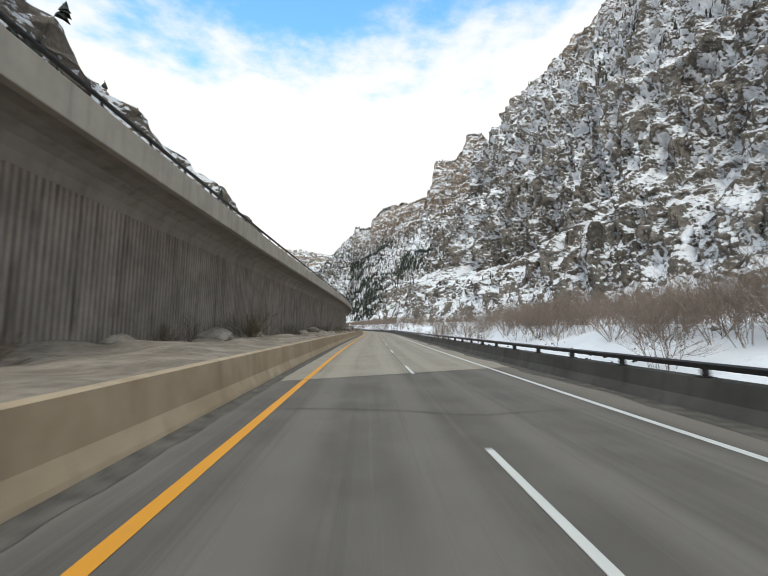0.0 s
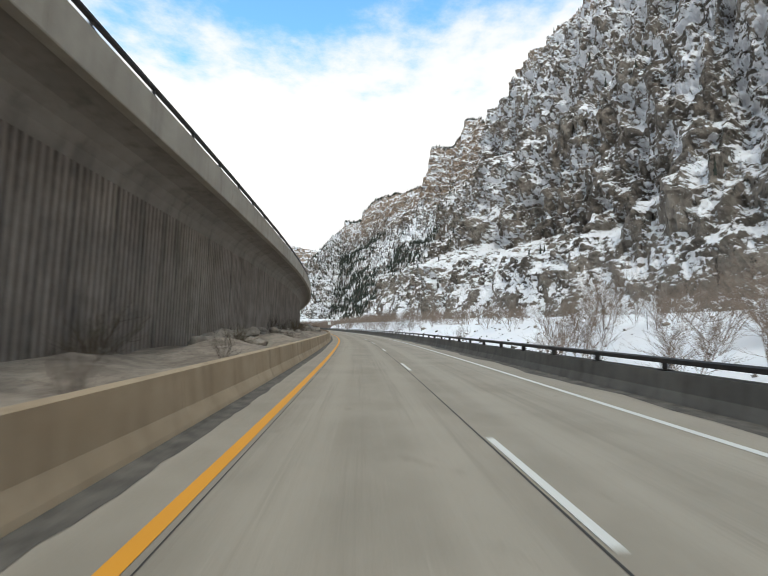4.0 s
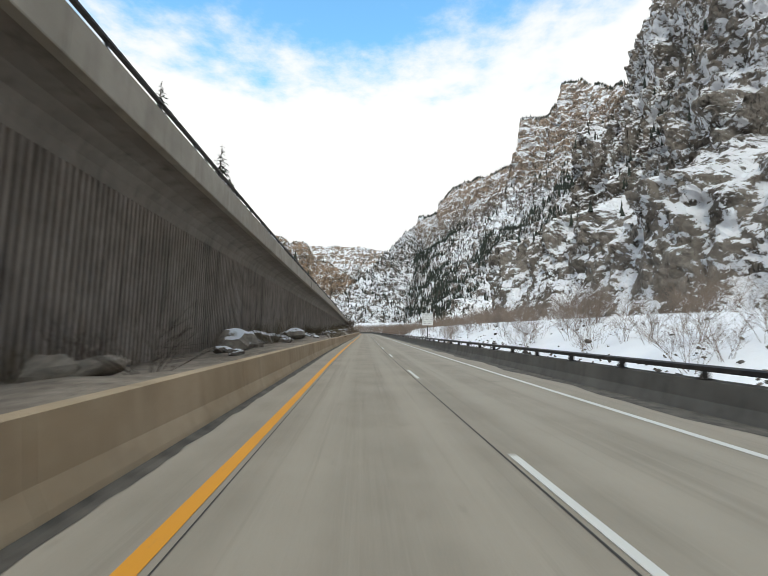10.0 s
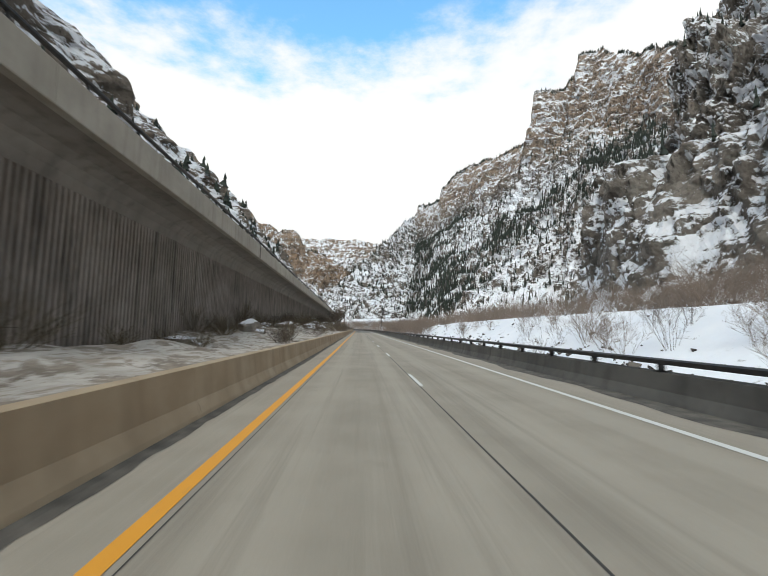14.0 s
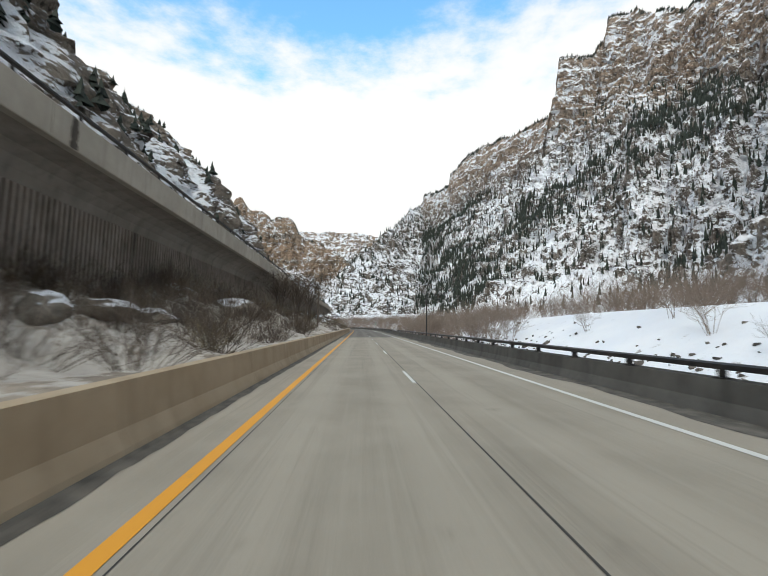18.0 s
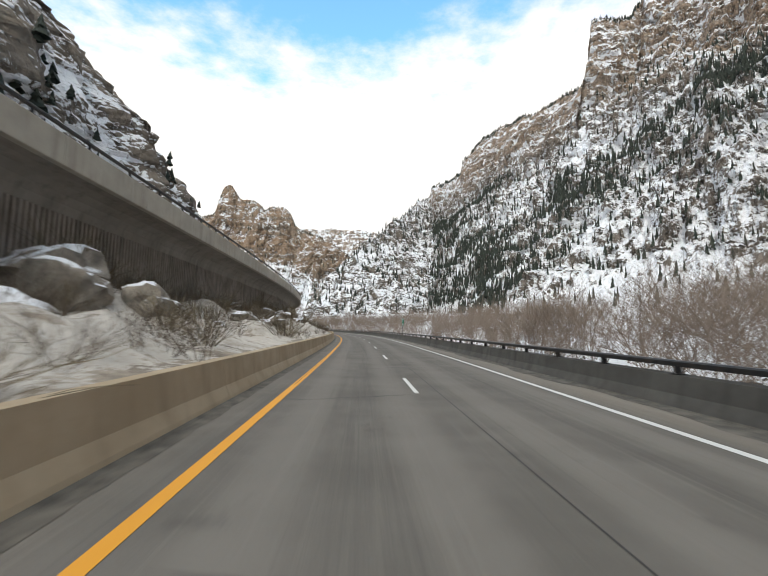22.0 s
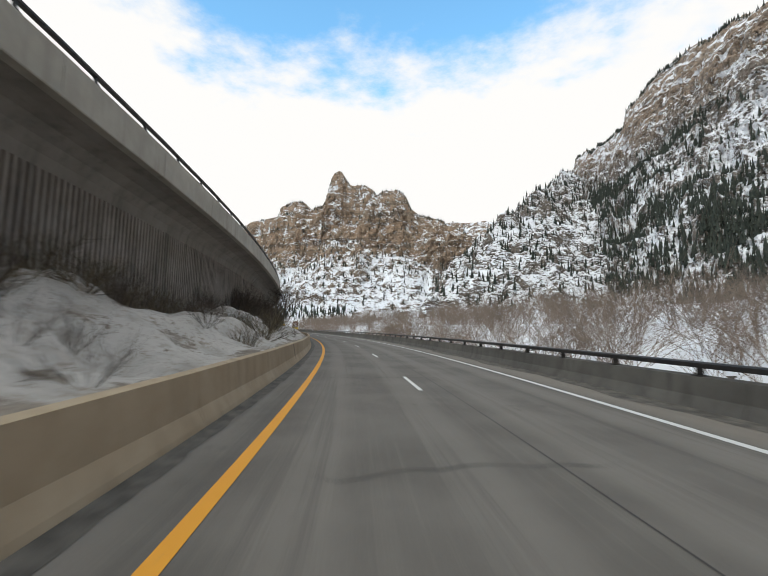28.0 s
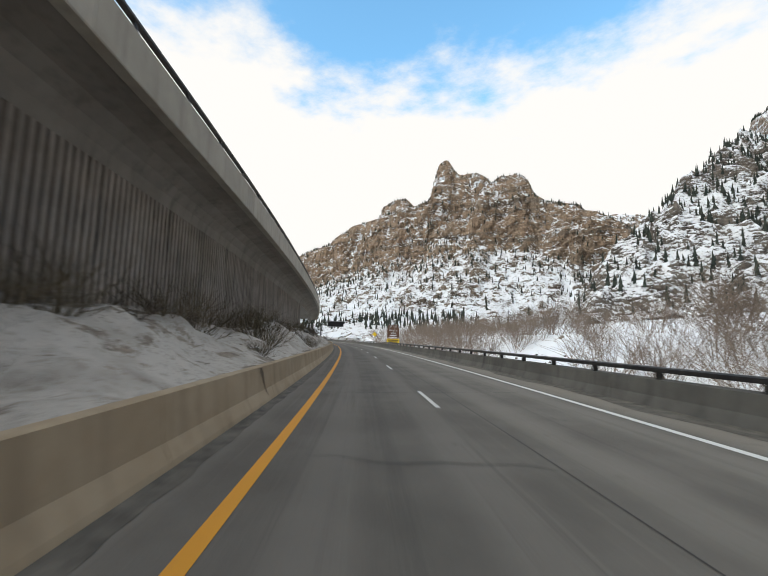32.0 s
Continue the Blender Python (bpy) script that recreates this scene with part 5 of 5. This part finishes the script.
# ---- conifers on the canyon sides ----
def conifer_wood(name, co, count, seed, keep, size, label, top_share=0.12, girth=1.0):
    """Small spruces on a canyon wall, joined: three ragged tiers and a tip each."""
    rng = np.random.RandomState(seed)
    nv, nu = co.shape[:2]
    du, dv = co[:-1, 1:] - co[:-1, :-1], co[1:, :-1] - co[:-1, :-1]
    area = np.linalg.norm(np.cross(du, dv), axis=-1)
    area = np.clip(area / np.percentile(area, 90), 0, 1)
    spots, have = [], 0
    while have < count:
        n = 6000
        top = rng.rand(n) < top_share * 0.25
        i = np.where(top, rng.randint(nv - 5, nv - 1, n), rng.randint(int(nv * 0.03), nv - 2, n))
        j = rng.randint(2, nu - 2, n)
        p = co[i, j]
        clump = fbm(j / 9.0, i * 0 + 0.5, i * 0 + float(seed), 2) > rng.uniform(-0.5, 0.6, n)
        ok = np.where(top, clump, (rng.rand(n) < area[i, j]) & keep(p, i / nv, rng))
        p = p[ok]
        spots.append(np.c_[p[:, :2] + rng.uniform(-1, 1, (len(p), 2)), p[:, 2], rng.uniform(*size, len(p)) * np.where(top[ok], 0.75, 1.0)])
        have += len(p)
    spots = np.concatenate(spots)[:count]
    sp = np.array(spots)
    n = len(sp)
    vs, fs, base = [], [], 0
    for tier, (z0, z1, r) in enumerate(((0.02, 0.42, 0.15), (0.22, 0.62, 0.12), (0.42, 0.82, 0.09), (0.62, 1.0, 0.055))):
        k2 = 6
        ang = np.linspace(0, 2 * math.pi, k2, endpoint=False)[None] + rng.uniform(0, 6, (n, 1))
        rad = girth * sp[:, 3:4] * r * rng.uniform(0.35, 1.45, (n, k2))
        ring = np.stack([sp[:, 0:1] + rad * np.cos(ang), sp[:, 1:2] + rad * np.sin(ang), sp[:, 2:3] + sp[:, 3:4] * (z0 + rng.uniform(-0.05, 0.05, (n, k2)))], -1)
        tip = np.stack([sp[:, 0] + rng.normal(0, 0.08, n), sp[:, 1] + rng.normal(0, 0.08, n), sp[:, 2] + sp[:, 3] * z1], -1)[:, None]
        vs.append(np.concatenate([ring, tip], 1).reshape(-1, 3))
        o = base + np.arange(n)[:, None] * (k2 + 1)
        for q in range(k2):
            fs.append(np.stack([o[:, 0] + q, o[:, 0] + (q + 1) % k2, o[:, 0] + k2], -1))
        base += n * (k2 + 1)
    ob = new(name, tri_mesh(name, np.concatenate(vs), np.concatenate(fs), M_NEEDLE))
    return tagged(ob, label, "conifers", kind="stuff")


def patchy(scale, level, low, high):
    def keep(p, v, rng):
        n = fbm(p[:, 0] / scale, p[:, 1] / scale, p[:, 2] / scale * 0.6, 3)
        if scale == 95:
            # strips of wood that climb slantwise, with open snow between them
            n = 0.4 * n + 0.75 * fbm((p[:, 2] * 0.75 + p[:, 1] * 0.66) / 62, (p[:, 2] * 0.66 - p[:, 1] * 0.75) / 210, 0 * v + 3.3, 3)
        m = len(p)
        gaps = fbm(p[:, 0] / 17, p[:, 1] / 17, p[:, 2] / 17, 2) > rng.uniform(-0.4, 0.12, m)
        wood = (n > level + rng.uniform(-0.1, 0.1, m)) & gaps | (rng.rand(m) < 0.04)
        thin = (p[:, 0] < -45) & (p[:, 1] > 1000) & (scale == 95) & (rng.rand(m) < 0.75)
        return wood & ~thin & (v > low) & (v < high)
    return keep


conifer_wood("conifer_wood_far", C_FAR, 7600, 1, patchy(95, 0.2, 0.03, 0.66), (5.5, 11.5), "dark spruces in strips up the snowy canyon side", 0.1)
conifer_wood("conifer_wood_spur", C_SPUR, 3200, 8, lambda p, v, rng: (p[:, 2] > 6) & ((fbm(p[:, 0] / 40, p[:, 1] / 40, p[:, 2] * 0, 2) > 0.12) | (rng.rand(len(p)) < 0.3)), (5, 11), "dark spruces scattered over the snowy spur", 0.0)
conifer_wood("conifer_wood_beyond", C_BACK, 1500, 6, patchy(130, 0.0, 0.05, 1.0), (8, 15), "dark spruces on the distant canyon rim", 0.2)
conifer_wood("conifer_wood_near", C_NEAR, 600, 2, patchy(70, 0.2, 0.1, 0.95), (3.5, 7), "scattered dark spruces on the ledges of the rock wall", 0.12)
conifer_wood("conifer_wood_end", C_END, 2300, 3, lambda p, v, rng: (v < 0.07) & (fbm(p[:, 0] / 40, p[:, 1] / 40, v * 0, 2) > -0.1) | (rng.rand(len(p)) < np.interp(v, [0.07, 0.5, 0.6, 0.95], [0.05, 0.16, 0.04, 0.05])), (4, 9), "dark spruces below and on top of the tan towers", 0.14)
conifer_wood("conifer_wood_left", C_LEFT, 900, 4, patchy(50, 0.0, 0.25, 1.0), (1.8, 4.2), "small dark junipers and pines on the broken hillside", 0.2, 2.1)


def pine(name, height, seed, label):
    """A pine with a tapering trunk and whorls of drooping, ragged branches."""
    rng = np.random.RandomState(seed)
    holder = new(name)
    tagged(holder, label, "tree", "pines on the hillside")
    tw = Twigs()
    tw.stem([(0, 0, -0.5), (0.05, 0, height * 0.4), (0, 0.08, height * 0.75), (0.02, 0.02, height)], height * 0.022, 0.02)
    vs, fs = [], []
    for i in range(int(height * 9)):
        z = height * rng.uniform(0.14, 1.0) ** 0.9
        ln = (height - z) * 0.30 + 0.25
        a = rng.uniform(0, 6.283)
        ln *= rng.uniform(0.5, 1.15)
        d = np.array((math.cos(a), math.sin(a), 0))
        sd = np.array((-d[1], d[0], 0))
        for q in range(3):
            t0 = 0.15 + 0.3 * q
            c = d * ln * t0 + np.array((0, 0, z - 0.18 * ln * t0))
            e = d * ln * (t0 + 0.38) + np.array((0, 0, z - 0.30 * ln * (t0 + 0.3) + rng.uniform(-0.1, 0.15)))
            w = ln * 0.20 * (1.1 - t0)
            n = len(vs)
            vs += [c + sd * w + rng.normal(0, 0.05, 3), c - sd * w + rng.normal(0, 0.05, 3), e, c + np.array((0, 0, 0.10 * ln))]
            fs += [(n, n + 1, n + 2), (n, n + 2, n + 3), (n + 1, n + 3, n + 2)]
    part("trunk", tw.mesh("trunk", M_BARK), holder)
    part("crown", tri_mesh("crown", vs, fs, M_NEEDLE), holder)
    return holder


def on_left(y, row):
    """A point of the hillside near that y, at a height fraction."""
    r = C_LEFT[int(row * (len(C_LEFT) - 1))]
    return Vector([float(q) for q in r[np.argmin(abs(r[:, 1] - y))]])


first = pine("pine_tree", 8.0, 1, "dark green pine on the rocky hillside")
spots = [(353, 0.99, 0.95), (374, 0.62, 1.75), (368, 0.85, 2.0), (386, 0.9, 1.2), (372, 0.99, 0.7), (390, 0.97, 0.5), (405, 0.99, 0.8), (421, 0.99, 0.55), (436, 0.98, 0.7), (470, 0.99, 0.6), (500, 0.97, 0.75), (522, 0.99, 0.85), (545, 0.99, 0.7), (572, 0.99, 1.0), (583, 0.99, 0.8), (596, 0.98, 0.6), (684, 0.98, 0.6), (702, 0.99, 0.8), (715, 0.99, 0.7), (729, 0.97, 0.75), (741, 0.99, 0.65)]
for i, (y, row, sc) in enumerate(spots):
    m = Matrix.Translation(on_left(y, row) - Vector((0, 0, 0.3))) @ Matrix.Rotation(i * 1.7, 4, "Z")
    ob = first if i == 0 else copy_thing(first, m)
    ob.matrix_basis = m @ Matrix.Diagonal((sc, sc, sc, 1))


def bare_tree(name, s, u, height, seed, label):
    rng = np.random.RandomState(seed)
    holder = new(name)
    tagged(holder, label, "tree")
    trunk, twigs = Twigs(), Twigs()
    for q in range(4):
        a = q * 1.6 + rng.uniform(-0.3, 0.3)
        top = np.array((math.cos(a) * height * 0.11, math.sin(a) * height * 0.11, height * 0.5))
        mid = top * 0.45 + np.array((0, 0, 0.06 * height))
        trunk.stem([(0.1 * math.cos(a), 0.1 * math.sin(a), -0.3), mid, top], 0.10, 0.05)
        for i in range(14):
            t = rng.uniform(0.35, 1.0)
            way = np.array((rng.normal(0, 0.55), rng.normal(0, 0.55), 1.0))
            way /= np.linalg.norm(way)
            grow(rng, twigs, top * t, way, height * rng.uniform(0.25, 0.42), 0.024, 2, 0.6, 5, 2)
    part("trunk", trunk.mesh("trunk", M_BARK), holder)
    part("crown", twigs.mesh("crown", M_BRUSH_DARK), holder)
    x, y = road_xy(s, u)
    holder.matrix_basis = Matrix.Translation((float(x), float(y), verge_z(s, u)))
    return holder


bare_tree("bare_tree", 761.5, -4.6, 8.2, 5, "tall leafless tree in front of the fluted wall")
bare_tree("bare_tree", 506.0, -5.4, 7.4, 8, "leafless tree with fine grey twigs on the snowy verge")
bare_tree("bare_tree", 500.5, -6.2, 7.0, 12, "leafless tree with fine grey twigs on the snowy verge")
bare_tree("bare_tree", 496.0, -7.4, 6.0, 15, "low leafless tree with dark twigs against the fluted wall")


# ---- signs and posts ----
def flat(name, c, rough=0.5):
    k = Mat(name, rough, 0.0, 0.4)
    n = k.noise(k.pos(), 3.0, 4)
    return k.colour(k.mix(k.ramp(n, 0.4, 0.75), c, tuple(v * 0.78 for v in c)))


M_SIGN_WHITE, M_SIGN_BLACK = flat("white_sign_sheet", (0.72, 0.72, 0.70)), flat("black_sign_ink", (0.02, 0.02, 0.02))
M_SIGN_GREEN, M_SIGN_BROWN = flat("green_sign_sheet", (0.01, 0.12, 0.07)), flat("brown_sign_sheet", (0.12, 0.055, 0.03))
M_SIGN_YELLOW = flat("yellow_sign_sheet", (0.80, 0.52, 0.02))
M_BOARD = flat("black_message_board", (0.012, 0.012, 0.013), 0.4)


def plate(name, parent, x0, x1, z0, z1, mat, y=0.0, label="", thick=0.012):
    return part(name, box_mesh(name, x0, x1, y - thick / 2, y + thick / 2, z0, z1, mat), parent, label)


def sign_post(name, s, u, label):
    holder = new(name)
    holder.matrix_basis = at_road(s, u, ground_z(s, u) if u > 9 else 0.0)
    return tagged(holder, label, "sign")


def tube(name, x, z0, z1, r, mat, parent):
    bm = bmesh.new()
    bmesh.ops.create_cone(bm, cap_ends=True, segments=10, radius1=r, radius2=r, depth=z1 - z0, matrix=Matrix.Translation((x, 0, (z0 + z1) / 2)))
    return part(name, from_bm(name, bm, mat), parent)


def bars(parent, face, x0, x1, rows, mat, y):
    """Lines of writing too small to read, as plain bars."""
    for z, h, cut in rows:
        part("lettering_bar", box_mesh("lettering_bar", x0 + cut, x1 - cut, y - 0.004, y, z, z + h, mat), face)


def words(text, size, x, z, mat, parent, y=-0.10):
    cu = bpy.data.curves.new("lettering", "FONT")
    cu.body, cu.size, cu.align_x, cu.align_y, cu.extrude = text, size, "CENTER", "CENTER", 0.003
    cu.materials.append(mat)
    ob = new("lettering", cu)
    ob.parent = parent
    ob.matrix_basis = Matrix.Translation((x, y, z)) @ Matrix.Rotation(math.pi / 2, 4, "X")
    return ob


sg = sign_post("regulatory_sign", 301.3, 9.6, "white roadside sign with lines of black writing on a steel post")
g0 = -ground_z(301.3, 9.6)
tube("post", 0.0, -0.4, 3.9 + g0, 0.05, M_STEEL, sg)
face = plate("sign_plate", sg, -0.67, 0.67, 2.46 + g0, 3.94 + g0, M_SIGN_WHITE, -0.07)
for text, z in (("VEHICLES OVER", 3.74), ("26,000 GVWR", 3.47), ("USE RIGHT LANE", 3.20), ("NO PASSING", 2.93), ("NEXT 7 MILES", 2.66)):
    words(text, 0.18, 0, z + g0, M_SIGN_BLACK, face, -0.08)

mp = sign_post("milepost_sign", 612.0, 9.4, "small green milepost sign on a thin post")
g0 = -ground_z(612.0, 9.4)
tube("post", 0.0, -0.4, 3.2 + g0, 0.05, M_STEEL, mp)
face = plate("sign_plate", mp, -0.16, 0.16, 2.1 + g0, 3.15 + g0, M_SIGN_GREEN, -0.05)
for text, size, z in (("MILE", 0.11, 3.06), ("1", 0.36, 2.82), ("2", 0.36, 2.54), ("4", 0.36, 2.26)):
    words(text, size, 0, z + g0, M_SIGN_WHITE, face, -0.06)

vp = tagged(new("verge_pole"), "brown wooden pole with a flat lamp head on the snowy verge", "pole")
vp.matrix_basis = at_road(501.0, -3.6, verge_z(501.0, -3.6))
tube("shaft", 0.0, -0.4, 4.3, 0.11, M_BARK, vp)
plate("lamp_head", vp, -0.28, 0.28, 4.3, 4.42, flat("weathered_lamp_housing", (0.20, 0.15, 0.10)), 0.0, "flat weathered lamp housing", 0.34)
plate("bracket", vp, -0.06, 0.06, 4.15, 4.3, M_STEEL, 0.0, thick=0.26)

pole = sign_post("roadside_pole", 498.4, 9.65, "slim dark pole standing behind the roadside barrier")
tube("shaft", 0.0, -0.4, 5.9, 0.085, M_STEEL, pole)
plate("marker_plate", pole, -0.03, 0.03, 4.7, 5.8, M_STEEL, -0.09, thick=0.25)

ex = sign_post("exit_sign", 877.0, 10.6, "brown exit sign with white lettering above a yellow warning plate")
g0 = -ground_z(877.0, 10.6)
for x in (-0.8, 0.8):
    part("post", box_mesh("post", x - 0.06, x + 0.06, -0.06, 0.06, -0.4, 4.6 + g0, M_STEEL), ex)
brown = plate("sign_plate", ex, -1.15, 1.15, 2.0 + g0, 3.75 + g0, M_SIGN_BROWN, -0.09, "brown sheet with a white border")
tab = plate("exit_tab", ex, -0.95, 0.95, 3.78 + g0, 4.3 + g0, M_SIGN_BROWN, -0.09, "brown exit number tab")
yellow = plate("yellow_plate", ex, -1.25, 1.25, 0.75 + g0, 1.65 + g0, M_SIGN_YELLOW, -0.09, "yellow plate with black writing")


words("EXIT 125", 0.36, 0, 4.04 + g0, M_SIGN_WHITE, tab)
words("Hanging", 0.5, 0, 3.3 + g0, M_SIGN_WHITE, brown)
words("Lake", 0.5, 0, 2.78 + g0, M_SIGN_WHITE, brown)
bars(ex, brown, -0.8, 0.8, [(2.2 + g0, 0.2, 0.15)], M_SIGN_WHITE, -0.097)
bars(ex, yellow, -1.1, 1.1, [(1.28 + g0, 0.2, 0.05), (0.92 + g0, 0.2, 0.2)], M_SIGN_BLACK, -0.097)

vm = sign_post("message_board", 940.0, -2.2, "blank black message board on a curved mast arm over the road")
tube("mast", 0.0, 0.0, 5.2, 0.16, M_GALV, vm)
arm = Twigs()
arm.stem([(0, 0, 5.0), (0.3, 0, 5.9), (1.2, 0, 6.3), (3.0, 0, 6.35), (7.0, 0, 6.35)], 0.16, 0.11)
part("mast_arm", arm.mesh("mast_arm", M_GALV), vm)
board = plate("board", vm, 2.2, 7.6, 5.5, 7.2, M_BOARD, -0.35, "matt black display face", 0.4)
plate("frame_top", vm, 2.1, 7.7, 7.2, 7.32, M_GALV, -0.35, thick=0.5)
plate("frame_bottom", vm, 2.1, 7.7, 5.38, 5.5, M_GALV, -0.35, thick=0.5)

ws = sign_post("warning_sign", 900.0, 9.9, "yellow diamond warning sign on a steel post")
g0 = -ground_z(900.0, 9.9)
tube("post", 0.0, -0.4, 3.4 + g0, 0.045, M_GALV, ws)
bm = bmesh.new()
box_bm(bm, -0.45, 0.45, -0.006, 0.006, -0.45, 0.45)
part("sign_plate", from_bm("sign_plate", bm, M_SIGN_YELLOW), ws, "", Matrix.Translation((0, -0.06, 2.7 + g0)) @ Matrix.Rotation(math.pi / 4, 4, "Y"))

rp = tagged(new("reflector_post"), "thin reflector post in the snow across the river", "post")
rp.matrix_basis = at_road(150.0, 40.0, ground_z(150.0, 40.0))
tube("shaft", 0.0, -0.3, 2.6, 0.04, M_STEEL, rp)
plate("reflector", rp, -0.05, 0.05, 2.2, 2.5, M_SIGN_WHITE, -0.045)

# drain grate in the left shoulder
dr = tagged(new("drain_grate"), "rusty iron drain grate in the shoulder beside the barrier", "drain")
dr.matrix_basis = at_road(238.0, -0.55, 0.0)
for q in range(2):
    part("frame_bar", box_mesh("frame_bar", -0.30 + 0.56 * q, -0.26 + 0.56 * q, -0.45, 0.45, 0.002, 0.02, M_STEEL), dr)
for q in range(10):
    part("grate_bar", box_mesh("grate_bar", -0.26, 0.26, -0.45 + 0.095 * q, -0.41 + 0.095 * q, 0.002, 0.018, M_STEEL), dr)
